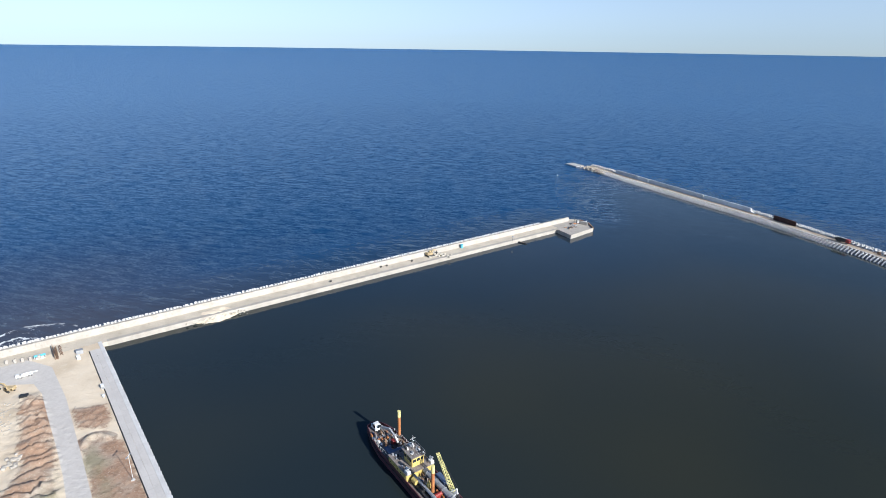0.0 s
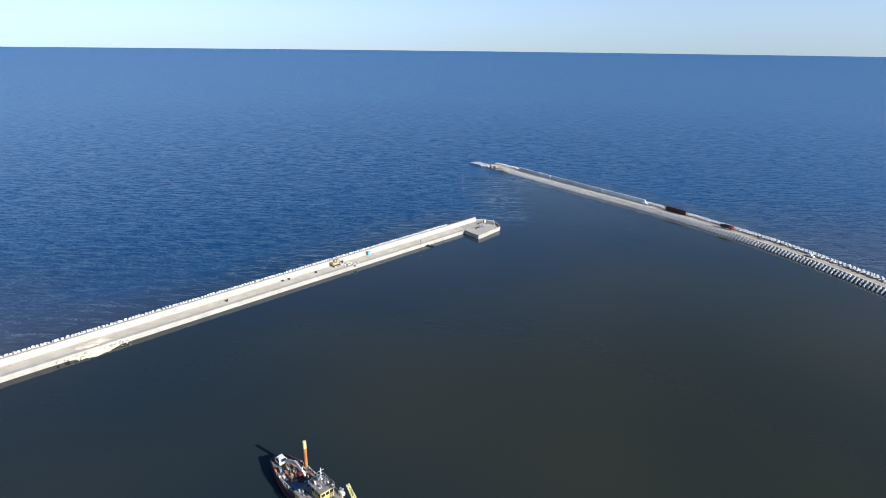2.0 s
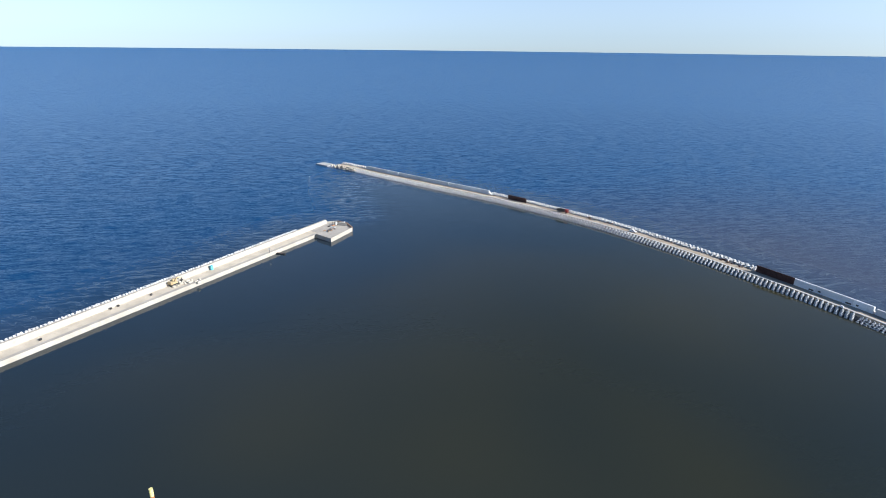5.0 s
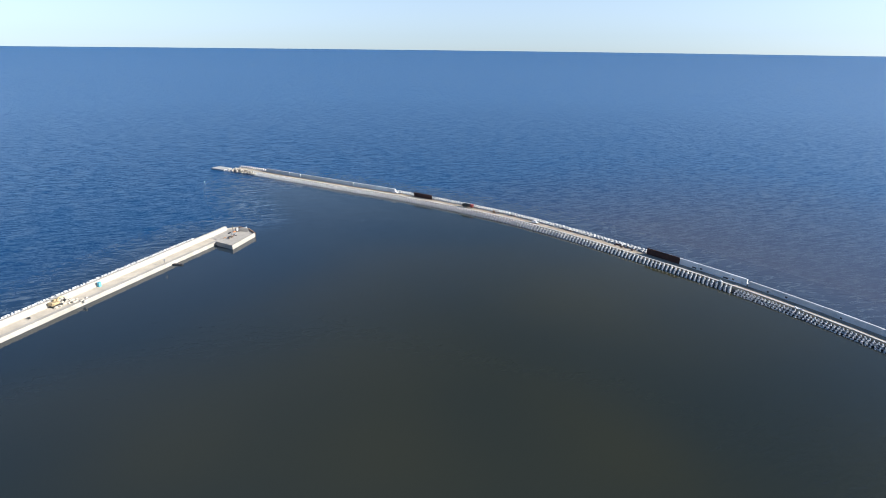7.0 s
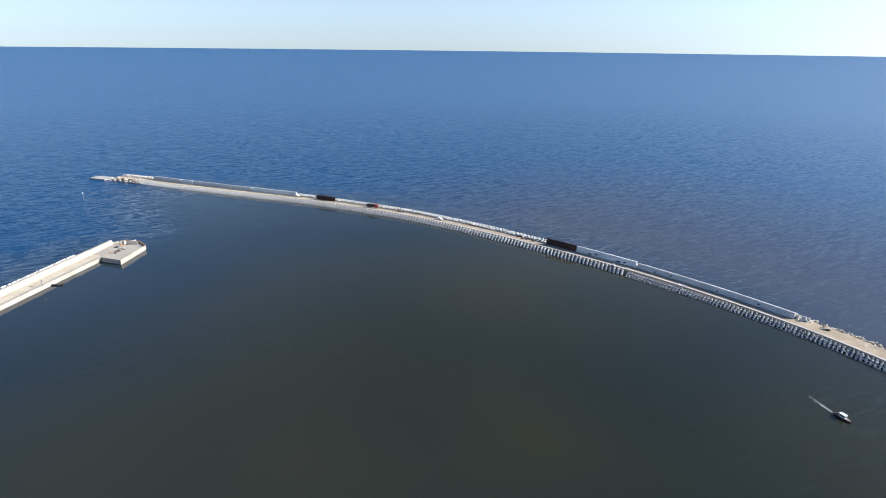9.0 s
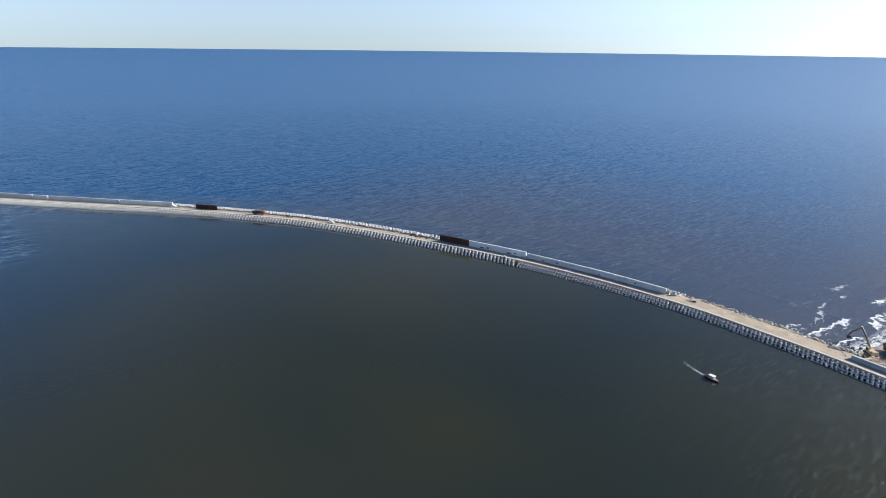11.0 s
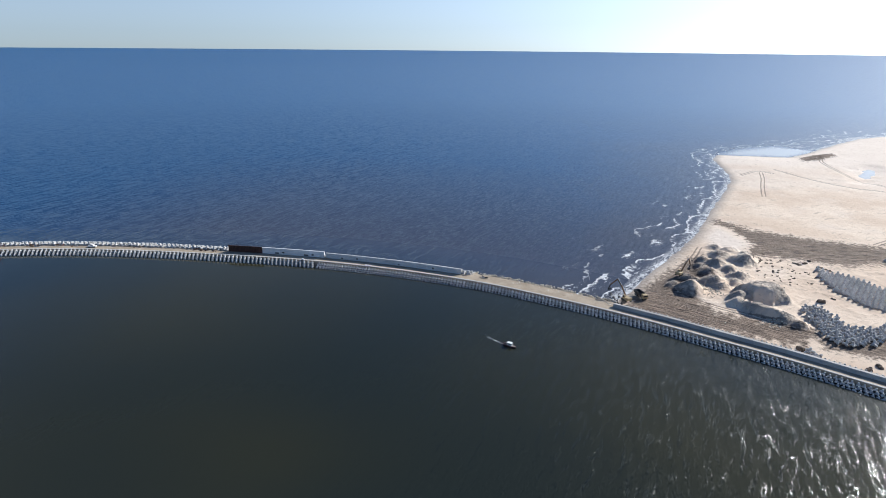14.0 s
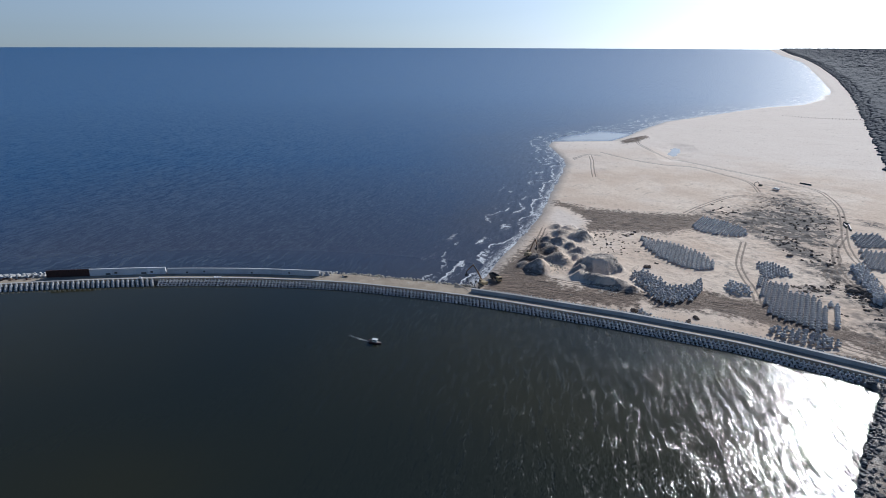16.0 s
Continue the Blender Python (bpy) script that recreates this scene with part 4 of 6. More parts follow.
# ---- concrete armour ----
def tetrapod_parts(size):
    """Four tapered legs that grow out of one truncated core."""
    core = [Vector(c) for c in ((3, 1, 1), (1, 3, 1), (1, 1, 3), (-3, -1, 1), (-1, -3, 1), (-1, -1, 3), (-3, 1, -1), (-1, 3, -1), (-1, 1, -3), (3, -1, -1), (1, -3, -1), (1, -1, -3))]
    spin = Vector((-1, -1, -1)).rotation_difference(Vector((0, 0, 1))).to_matrix()
    unit = size * 0.072
    b = Build()
    verts = [spin @ c * unit for c in core]
    b.v = [tuple(v) for v in verts]
    for t in ((0, 1, 2), (3, 5, 4), (6, 7, 8), (9, 11, 10)):
        b.f.append(t)
    for d in ((-1, -1, -1), (1, 1, -1), (1, -1, 1), (-1, 1, 1)):
        ring = [i for i, c in enumerate(core) if c.dot(Vector(d)) > 2.5]
        out = (spin @ Vector(d)).normalized()
        mid = sum((verts[i] for i in ring), Vector()) / 6
        side = (verts[ring[0]] - mid).normalized()
        up = out.cross(side)
        ring.sort(key=lambda i: math.atan2((verts[i] - mid).dot(up), (verts[i] - mid).dot(side)))
        base_ring = list(ring)
        for reach, wide in ((0.31, 0.84), (0.36, 0.68)):
            n = len(b.v)
            b.v += [tuple(out * (reach + 0.11) * size + (verts[i] - mid) * wide) for i in base_ring]
            now = list(range(n, n + 6))
            b.f += [(ring[k], ring[(k + 1) % 6], now[(k + 1) % 6], now[k]) for k in range(6)]
            ring = now
        b.f.append(tuple(ring))
    return b


TET = tetrapod_parts(2.35).mesh("tetrapod", BLOCK_CONC)
TET_V = np.array([v.co[:] for v in TET.vertices])
TET_F = [tuple(p.vertices) for p in TET.polygons]


def armour(name, places, label, category="armour", mat=BLOCK_CONC):
    """Many blocks in one mesh of kind stuff."""
    v, f, n = [], [], 0
    for m in places:
        q = TET_V @ np.array(m.to_3x3()).T + np.array(m.translation)
        v += q.tolist()
        f += [tuple(i + n for i in face) for face in TET_F]
        n += len(q)
    me = bpy.data.meshes.new(name)
    me.from_pydata(v, [], f)
    me.materials.append(mat)
    return tagged(new(name, me), label, category, kind="stuff")


rng = random.Random(11)


def row_places(line, off, z, spacing, jitter, tilt, turn0=0.0, size=1.0):
    """Poses along an offset line."""
    line = shifted(line, off)
    s = np.r_[0, np.cumsum(np.hypot(*np.diff(line, axis=0).T))]
    out = []
    for k, at in enumerate(np.arange(spacing / 2, s[-1], spacing)):
        x, y = np.interp(at, s, line[:, 0]), np.interp(at, s, line[:, 1])
        i = min(len(line) - 2, int(np.searchsorted(s, at)))
        yaw = math.degrees(math.atan2(line[i + 1][1] - line[i][1], line[i + 1][0] - line[i][0]))
        j = lambda a: rng.uniform(-a, a)  # noqa: E731
        out.append(pose(x + j(jitter), y + j(jitter), z + j(jitter * 0.5), j(tilt), j(tilt), yaw + turn0 + j(tilt * 2)) @ Matrix.Scale(size * rng.uniform(0.96, 1.05), 4))
    return out


far_line, near_line = stretch(566, 150), stretch(150, -185)
inner = row_places(near_line, 0.5, 0.05, 1.8, 0.15, 16, 90, 0.82) + row_places(near_line, 1.9, 0.75, 1.8, 0.15, 16, -90, 0.82) + row_places(near_line, 3.3, 1.45, 1.8, 0.15, 16, 90, 0.82)
inner.sort(key=lambda m: abs(m.translation.y - 20))
for m in inner[:185]:
    ob = tagged(new("tetrapod", TET), "grey cast concrete tetrapod leaning on the breakwater slope", "tetrapod", "tetrapods along the harbour side")
    ob.matrix_basis = m
rest = inner[185:]
for k in range(5):
    rest += row_places(far_line, 0.4 + 0.85 * k, 0.0 + 0.46 * k, 2.45, 0.03, 3, 90, 0.92)
armour("tetrapods_inner", rest, "rows of pale concrete tetrapods along the harbour side")
seaward = []
for y0, y1 in ((590, 62), (-16, -190)):
    st = stretch(y0, y1)
    for off, z in ((12.9, 3.0), (15.2, 2.3), (17.5, 1.0), (19.6, -0.1)):
        if y0 < 0 and off > 13:
            continue
        if y0 < 0:
            seaward += row_places(st, off - 1.0, z + 0.45, 1.7, 0.2, 14, 40, 0.75)
        else:
            seaward += row_places(st, off, z, 2.75, 0.25, 16, 40, 1.4)
armour("tetrapods_seaward", seaward, "jumbled concrete tetrapods along the open sea side")


# ---- the end of the east breakwater ----
def rock(r, seed):
    """An angular boulder."""
    rr = random.Random(seed)
    ring = [(r * rr.uniform(0.75, 1.1) * math.cos(t), r * rr.uniform(0.75, 1.1) * math.sin(t)) for t in (0, 0.9, 1.9, 2.8, 3.8, 4.7, 5.5)]
    b = Build()
    b.prism([(x * 0.8, y * 0.8) for x, y in ring], -r * 0.5, 0.0, top_scale=1.25, cap=True)
    b.prism(ring, 0.0, r * rr.uniform(0.35, 0.6), top_scale=rr.uniform(0.45, 0.7))
    return b


def rocks(name, spots, mat, label, category="rocks"):
    b = Build()
    for i, (x, y, z, r) in enumerate(spots):
        q = rock(r, i % 17)
        b.add(q.v, q.f, pose(x, y, z, rng.uniform(-20, 20), rng.uniform(-20, 20), rng.uniform(0, 360)))
    me = bpy.data.meshes.new(name)
    me.from_pydata(b.v, [], b.f)
    me.materials.append(mat)
    return tagged(new(name, me), label, category, kind="stuff")


def pontoon():
    base = thing("pontoon", "flat grey steel pontoon moored at the breakwater tip", "pontoon", pose(141, 607, 0, 0, 0, -62))
    b = Build().box(-9, 9, -5.5, 5.5, -0.8, 1.3, None, 0.3)
    part("hull", b, STEEL, base)
    part("deck", Build().box(-8.6, 8.6, -5.1, 5.1, 1.304, 1.36), CONC, base)
    for sx in (-8.2, 8.2):
        for sy in (-4.6, 4.6):
            part("bollard", Build().tube((sx, sy, 1.3), (sx, sy, 1.9), 0.2), DARK_STEEL, base)


pontoon()
tip = stretch(594, 560)
rocks("rubble_tip", [(*(shifted(tip, rng.uniform(0, 19))[rng.randrange(len(tip))]), rng.uniform(0.0, 2.6), rng.uniform(0.6, 1.3)) for _ in range(260)], ROCK, "pale quarry stone at the unfinished tip")
bare = stretch(64, -8)
rocks("rubble_seaward", [(*(shifted(bare, 18.6 - 7.2 * rng.random() ** 1.6)[rng.randrange(len(bare))]), rng.uniform(0.6, 2.3), rng.uniform(0.25, 0.8)) for _ in range(900)], ROCK, "quarry stone slope where no wall stands yet")
mole = smooth_line([(181, -152), (176, -153.5), (150, -128.5), (127, -107), (110, -92)], 1.0)
rocks("rubble_mole", [(*(shifted(mole, rng.uniform(-0.4, 14))[rng.randrange(len(mole))]), rng.uniform(0.2, 1.8), rng.uniform(0.5, 1.1)) for _ in range(1500)], DARK_ROCK, "dark wet stone revetment inside the harbour")


# ---- west breakwater ----
def west_line(s0, s1, off=0.0):
    """Plan points s metres from the corner of the quay along the west breakwater."""
    d = (WEST_B - WEST_A) / np.hypot(*(WEST_B - WEST_A))
    c = np.array((-139.7, 208.5))
    n = np.array((-d[1], d[0]))
    return [tuple(c + d * s + n * off) for s in np.arange(s0, s1 + 0.01, (s1 - s0) / max(1, round((s1 - s0) / 8.0)))]


def west_breakwater():
    b = Build().sweep(west_line(-232, 276), [(0.05, -2.0), (0.05, 1.98), (9.0, 2.1), (14.5, 2.0), (19.0, -2.0)])
    solid("breakwater_west", b, PALE_ROAD, "straight breakwater with a pale sandy roadway", "breakwater", kind="structure")
    cap = thing("edge_beam", "bright new concrete edge beam along the basin", "edge beam", kind="structure")
    wall = thing("parapet_wall", "bright new concrete parapet wall facing the sea", "parapet", kind="structure")
    for i in range(0, 276, 12):
        s1 = min(i + 11.97, 276)
        part("beam", Build().sweep(west_line(i, s1), [(-0.25, -0.6), (-0.25, 2.25), (1.9, 2.25), (1.9, 1.6)]), WHITE_CONC, cap)
    for i in range(-228, 295, 12):
        s1 = min(i + 11.97, 294.5)
        part("panel", Build().sweep(west_line(i, s1), [(8.6, 1.9), (9.5, 4.7), (10.9, 4.75), (10.9, 1.9)]), WHITE_CONC, wall)


west_breakwater()
west_sea = []
wl = np.array(west_line(-228, 268))
for off, z, sp in ((12.0, 3.3, 1.5), (13.6, 2.6, 1.9), (15.4, 1.5, 2.4), (17.4, 0.4, 2.4)):
    west_sea += row_places(np.array(smooth_line(wl, 1.0)), off, z + 0.55, sp, 0.25, 18, 40, 1.22)
armour("tetrapods_west", west_sea, "pale tetrapods on the sea side of the straight breakwater", mat=BRIGHT_CONC)


def west_head():
    base = thing("breakwater_head", "square concrete caisson head with low parapets", "breakwater head", kind="structure")
    ring = [(78.4, 370.0), (84.9, 357.2), (104.0, 374.5), (103.5, 385), (99.0, 392.5), (91.0, 393.5)]
    inner, outer = west_line(275.9, 276, -0.2)[0], west_line(275.9, 276, 10.8)[0]
    part("caisson", Build().prism(ring + [outer, inner], -2.0, 2.2), WHITE_CONC, base)
    for a, e, h, w in ((ring[0], ring[1], 2.75, 0.6), (ring[1], ring[2], 2.75, 0.6), (ring[5], ring[4], 3.0, 0.6), ((94.6, 386.6), (101.4, 380.6), 4.6, 0.5)):
        a, e = Vector(a), Vector(e)
        d = (e - a).normalized()
        n = Vector((-d.y, d.x)) * w
        part("parapet", Build().prism([tuple(a), tuple(e), tuple(e + n), tuple(a + n)], 2.1, h), WHITE_CONC, base)
    for a, e in ((ring[2], ring[3]), (ring[3], ring[4])):
        part("fender", Build().bar((*a, 2.2), (*e, 2.2), 0.8, 1.6), TIMBER, base, "rust-brown timber fender")
        for f in np.linspace(0.05, 0.95, 6):
            q = Vector(a).lerp(Vector(e), f)
            part("fender_post", Build().bar((*q, 0.2), (*q, 3.3), 0.55), TIMBER, base)


west_head()


# ---- quay edge ----
def quay():
    line = [tuple(q) for q in QUAY]
    base = thing("quay_wall", "pale concrete quay edge with rubber fenders", "quay", kind="structure")
    d = (Vector(line[1]) - Vector(line[0])).normalized()
    n = Vector((-d.y, d.x))
    a, length = Vector(line[0]), (Vector(line[2]) - Vector(line[0])).length
    for i in range(0, int(length) - 5, 10):
        p, q = a + d * (i + 0.015), a + d * (i + 9.985)
        part("beam", Build().prism([tuple(p), tuple(q), tuple(q - n * 1.3), tuple(p - n * 1.3)], -2.0, 2.72), BRIGHT_CONC, base)
    for i in range(2, int(length) - 4, 2):
        p = a + d * i + n * 0.08
        part("fender", Build().tube((*p, 0.2), (*p, 2.5), 0.15, 0.15, 8), BRIGHT_CONC, base)
    # apron slabs between the edge and the crane rail
    for i in range(6, int(length) - 6, 6):
        p, q = a + d * (i + 0.02), a + d * (i + 5.98)
        for o0, o1 in ((1.32, 3.2), (3.24, 5.1)):
            part("slab", Build().prism([tuple(p - n * o0), tuple(q - n * o0), tuple(q - n * o1), tuple(p - n * o1)], 2.3, 2.62), APRON, base)
    for o in (5.3,):
        p, q = a + d * 6 - n * o, a + d * (length - 4) - n * o
        part("rail", Build().bar((*p, 2.62), (*q, 2.62), 0.28, 0.22), DARK_STEEL, base)


quay()


# ---- vehicles and machines ----
def wheel(parent, x, y, r, w):
    t = part("tyre", Build().tube((x, y - w / 2, r), (x, y + w / 2, r), r, r, 12), RUBBER, parent)
    part("rim", Build().tube((x, y - w / 2 - 0.01, r), (x, y + w / 2 + 0.01, r), r * 0.5, r * 0.5, 8), STEEL, t)


def pickup(m, paint, label, length=4.9, van=False, name="pickup"):
    base = thing(name, label, "van" if van else "pickup truck", m)
    w = 0.92
    b = Build().box(-length / 2, length / 2, -w, w, 0.38, 0.98, None, 0.10)
    part("body", b, paint, base)
    if van:
        cab = Build().add([(-length / 2 + 0.1, -w + 0.05, 0.95), (length / 2 - 0.9, -w + 0.05, 0.95), (length / 2 - 0.9, w - 0.05, 0.95), (-length / 2 + 0.1, w - 0.05, 0.95),
                           (-length / 2 + 0.2, -w + 0.18, 1.95), (length / 2 - 1.8, -w + 0.18, 1.95), (length / 2 - 1.8, w - 0.18, 1.95), (-length / 2 + 0.2, w - 0.18, 1.95)],
                          [(0, 1, 5, 4), (1, 2, 6, 5), (2, 3, 7, 6), (3, 0, 4, 7), (4, 5, 6, 7), (3, 2, 1, 0)])
    else:
        cab = Build().add([(-0.9, -w + 0.05, 0.95), (1.3, -w + 0.05, 0.95), (1.3, w - 0.05, 0.95), (-0.9, w - 0.05, 0.95), (-0.7, -w + 0.2, 1.7), (0.7, -w + 0.2, 1.7), (0.7, w - 0.2, 1.7), (-0.7, w - 0.2, 1.7)],
                          [(0, 1, 5, 4), (1, 2, 6, 5), (2, 3, 7, 6), (3, 0, 4, 7), (4, 5, 6, 7), (3, 2, 1, 0)])
    part("cab", cab, paint, base)
    x1 = length / 2 - 0.9 if van else 1.3
    part("windscreen", Build().box(x1 - 0.42, x1 - 0.38, -w + 0.2, w - 0.2, 1.05, 1.6), GLASS, base)
    for sy in (-1, 1):
        part("side_window", Build().box(-0.5, 0.8, sy * (w - 0.1) - 0.02, sy * (w - 0.1) + 0.02, 1.08, 1.5), GLASS, base)
    for sx in (-length * 0.31, length * 0.31):
        for sy in (-w + 0.1, w - 0.1):
            wheel(base, sx, sy, 0.38, 0.24)
    return base


def dump_truck(m, paint, body_mat, label):
    base = thing("dump_truck", label, "dump truck", m)
    part("chassis", Build().box(-4.2, 3.6, -0.6, 0.6, 0.8, 1.2), DARK_STEEL, base)
    cab = part("cab", Build().box(2.0, 4.2, -1.25, 1.25, 1.0, 3.1, None, 0.15), paint, base)
    part("windscreen", Build().box(4.19, 4.23, -1.05, 1.05, 2.0, 2.8), GLASS, cab)
    tray = Build().add([(-4.6, -1.3, 1.3), (1.7, -1.3, 1.3), (1.7, 1.3, 1.3), (-4.6, 1.3, 1.3), (-5.0, -1.5, 2.6), (1.8, -1.5, 2.9), (1.8, 1.5, 2.9), (-5.0, 1.5, 2.6),
                        (-4.7, -1.35, 2.6), (1.6, -1.35, 2.8), (1.6, 1.35, 2.8), (-4.7, 1.35, 2.6), (-4.3, -1.1, 1.6), (1.5, -1.1, 1.6), (1.5, 1.1, 1.6), (-4.3, 1.1, 1.6)],
                       [(3, 2, 1, 0), (0, 1, 5, 4), (1, 2, 6, 5), (2, 3, 7, 6), (3, 0, 4, 7), (4, 5, 9, 8), (5, 6, 10, 9), (6, 7, 11, 10), (7, 4, 8, 11), (8, 9, 13, 12), (9, 10, 14, 13), (10, 11, 15, 14), (11, 8, 12, 15), (12, 13, 14, 15)])
    part("tray", tray, body_mat, base)
    for sx in (-3.4, -2.0, 2.8):
        for sy in (-1.05, 1.05):
            wheel(base, sx, sy, 0.62, 0.45)
    return base


def excavator(m, paint, label, swing=0.0, boom=((0.9, 1.9), (4.6, 6.2), (8.2, 4.2), (8.0, 1.0)), dark=DARK_STEEL, arm=None):
    """A tracked digger; the boom's joints are (ahead, up) from its foot to the bucket."""
    base = thing("excavator", label, "excavator", m)
    for sy in (-1.25, 1.25):
        ring = [(-2.1, 0.1), (-2.4, 0.5), (-2.1, 0.95), (2.1, 0.95), (2.4, 0.5), (2.1, 0.1)]
        v = [(x, sy + o, z) for o in (-0.32, 0.32) for x, z in ring]
        f = [(i, (i + 1) % 6, 6 + (i + 1) % 6, 6 + i) for i in range(6)] + [(5, 4, 3, 2, 1, 0), (6, 7, 8, 9, 10, 11)]
        part("track", Build().add(v, f), dark, base)
    part("undercarriage", Build().box(-1.2, 1.2, -1.0, 1.0, 0.45, 1.0), dark, base)
    r = Matrix.Rotation(radians(swing), 4, "Z")
    house = part("house", Build().box(-2.7, 1.3, -1.4, 1.4, 1.05, 2.1, r, 0.15).box(-2.8, -1.6, -1.4, 1.4, 1.0, 2.5, r, 0.2), paint, base)
    cab = part("cab", Build().box(-0.1, 1.5, 0.45, 1.4, 1.1, 3.0, r, 0.12), paint, base)
    part("cab_window", Build().box(1.49, 1.53, 0.55, 1.3, 1.7, 2.8, r).box(0.1, 1.3, 1.39, 1.43, 1.9, 2.8, r), GLASS, cab)
    arm = arm or paint
    j = [r @ Vector((x, -0.2, z)) for x, z in boom]
    mid = j[0].lerp(j[1], 0.55) + Vector((0, 0, 0.7))
    part("boom", Build().bar(j[0], mid, 0.45, 0.75).bar(mid, j[1], 0.42, 0.6), arm, base)
    part("stick", Build().bar(j[1], j[2], 0.36, 0.5), arm, base)
    part("ram", Build().tube(j[0] + Vector((0, 0, -0.3)), mid + Vector((0, 0, -0.4)), 0.12).tube(mid + Vector((0, 0, 0.4)), j[1] + Vector((0, 0, 0.5)), 0.1), STEEL, base)
    part("link", Build().bar(j[2], j[3], 0.3, 0.35), dark, base)
    c, way = j[3], (j[3] - j[0]).normalized()
    h = Vector((way.x, way.y, 0)).normalized()
    s = Vector((-h.y, h.x, 0)) * 0.65
    pts = [c + h * a + Vector((0, 0, z)) for a, z in ((0.3, 0.4), (-0.6, 0.2), (-0.9, -0.4), (-0.5, -0.9), (0.2, -0.8))]
    v = [p - s for p in pts] + [p + s for p in pts]
    part("bucket", Build().add(v, [(i, (i + 1) % 5, 5 + (i + 1) % 5, 5 + i) for i in range(5)] + [(4, 3, 2, 1, 0), (5, 6, 7, 8, 9)]), dark, base)
    return base


excavator(pose(274.0, -19.0, 2.3, 0, 0, 30), TAN_PAINT, "dusty yellow long-reach excavator digging at the water's edge", 0.0, ((0.9, 1.9), (8.9, 7.9), (14.6, 2.6), (15.2, 0.6)), arm=TIMBER)
dump_truck(pose(283.5, -27.0, beach_z(283.5, -27), 0, 0, 205), TAN_PAINT, DARK_STEEL, "dusty dump truck waiting behind the excavator")
excavator(pose(315.5, -50.3, beach_z(315.5, -50.3), 0, 0, -40), TAN_PAINT, "yellow excavator with a raised boom on the spoil ground", 0.0, ((0.9, 1.9), (6.8, 8.2), (9.2, 4.4), (8.8, 2.2)), arm=TIMBER)
excavator(pose(481, -285, beach_z(481, -285), 0, 0, 60) @ Matrix.Scale(0.6, 4), DARK_STEEL, "dark excavator far off beside a sand track", 20.0)
pickup(pose(464.5, -289, beach_z(464.5, -289), 0, 0, 20), WHITE_PAINT, "white van parked on the far spoil ground", 6.0, True, "van")


def on_deck(y, off, turn=0.0, z=DECK_Z + 0.02):
    i = int(np.abs(EAST[:, 1] - y).argmin())
    p = shifted(EAST, off)[i]
    d = EAST[min(i + 1, len(EAST) - 1)] - EAST[i - 1]
    return pose(p[0], p[1], z, 0, 0, math.degrees(math.atan2(d[1], d[0])) + turn)


dump_truck(on_deck(348, 9.0, 8), RED, DARK_STEEL, "red tipper truck standing on the breakwater road")
pickup(on_deck(416, 10.5, 5), WHITE_PAINT, "white car parked by the end of the sea wall")
pickup(on_deck(291, 8.5, 3), WHITE_PAINT, "white pickup on the breakwater road")


def crate_pile(m, label, mats, count, spread, seed):
    """Small building materials lying together."""
    rr = random.Random(seed)
    base = thing("material_pile", label, "building materials", m)
    for i in range(count):
        x, y = rr.uniform(-spread, spread), rr.uniform(-spread * 0.4, spread * 0.4)
        l, w, h = rr.uniform(0.5, 2.2), rr.uniform(0.3, 0.9), rr.uniform(0.2, 0.9)
        part("bundle", Build().box(-l / 2, l / 2, -w / 2, w / 2, 0, h, pose(x, y, 0, 0, 0, rr.uniform(-30, 30)), 0.05), rr.choice(mats), base)
    return base


crate_pile(on_deck(328, 11.5), "blue and grey building materials along the road", [BLUE, STEEL, TIMBER], 12, 6.0, 3)
crate_pile(on_deck(308, 11.8), "timber and steel bundles along the road", [TIMBER, STEEL, ORANGE_RUST], 12, 7.0, 4)
crate_pile(on_deck(410, 11.5), "pale bundles by the end of the sea wall", [WHITE_PAINT, TIMBER, STEEL], 10, 4.0, 5)
crate_pile(on_deck(268, 11.5), "dark timber lying along the road", [TIMBER, DARK_STEEL], 10, 8.0, 6)
crate_pile(on_deck(222, 11.5), "brown shuttering parts along the road", [TIMBER, RUST_PANEL], 14, 8.0, 7)
crate_pile(on_deck(55, 12.0), "dark steel parts on the sandy deck", [DARK_STEEL, STEEL], 6, 2.5, 8)
crate_pile(on_deck(160, 4.9, 0, DECK_Z + 0.16), "pale boards lying on the edge beam", [WHITE_PAINT], 3, 1.2, 19)
crate_pile(on_deck(120, 4.9, 0, DECK_Z + 0.16), "white boards lying on the edge beam", [WHITE_PAINT], 4, 1.6, 9)


# ---- stacked blocks behind the beach ----
def stack(ring, spacing, seed, tilt, turn, layers=1, lift=0.8):
    rr = random.Random(seed)
    xs, ys = [p[0] for p in ring], [p[1] for p in ring]
    c, s = math.cos(radians(turn)), math.sin(radians(turn))
    out = []
    mx, my = sum(xs) / len(xs), sum(ys) / len(ys)
    n = int(80 / spacing)
    for i in range(-n, n):
        for k in range(-n, n):
            u, v = i * spacing + (k % 2) * spacing * 0.5, k * spacing * 0.88
            x, y = mx + u * c - v * s + rr.uniform(-0.1, 0.1) * tilt / 8, my + u * s + v * c + rr.uniform(-0.1, 0.1) * tilt / 8
            if inside(np.array([x]), np.array([y]), ring)[0]:
                for q in range(layers):
                    out.append(pose(x + q * 0.8, y, beach_z(x, y) + lift + q * 1.6, rr.uniform(-tilt, tilt), rr.uniform(-tilt, tilt), turn + 30 + rr.uniform(-tilt, tilt) * 1.5 + 60 * q) @ Matrix.Scale(1.22, 4))
    return out


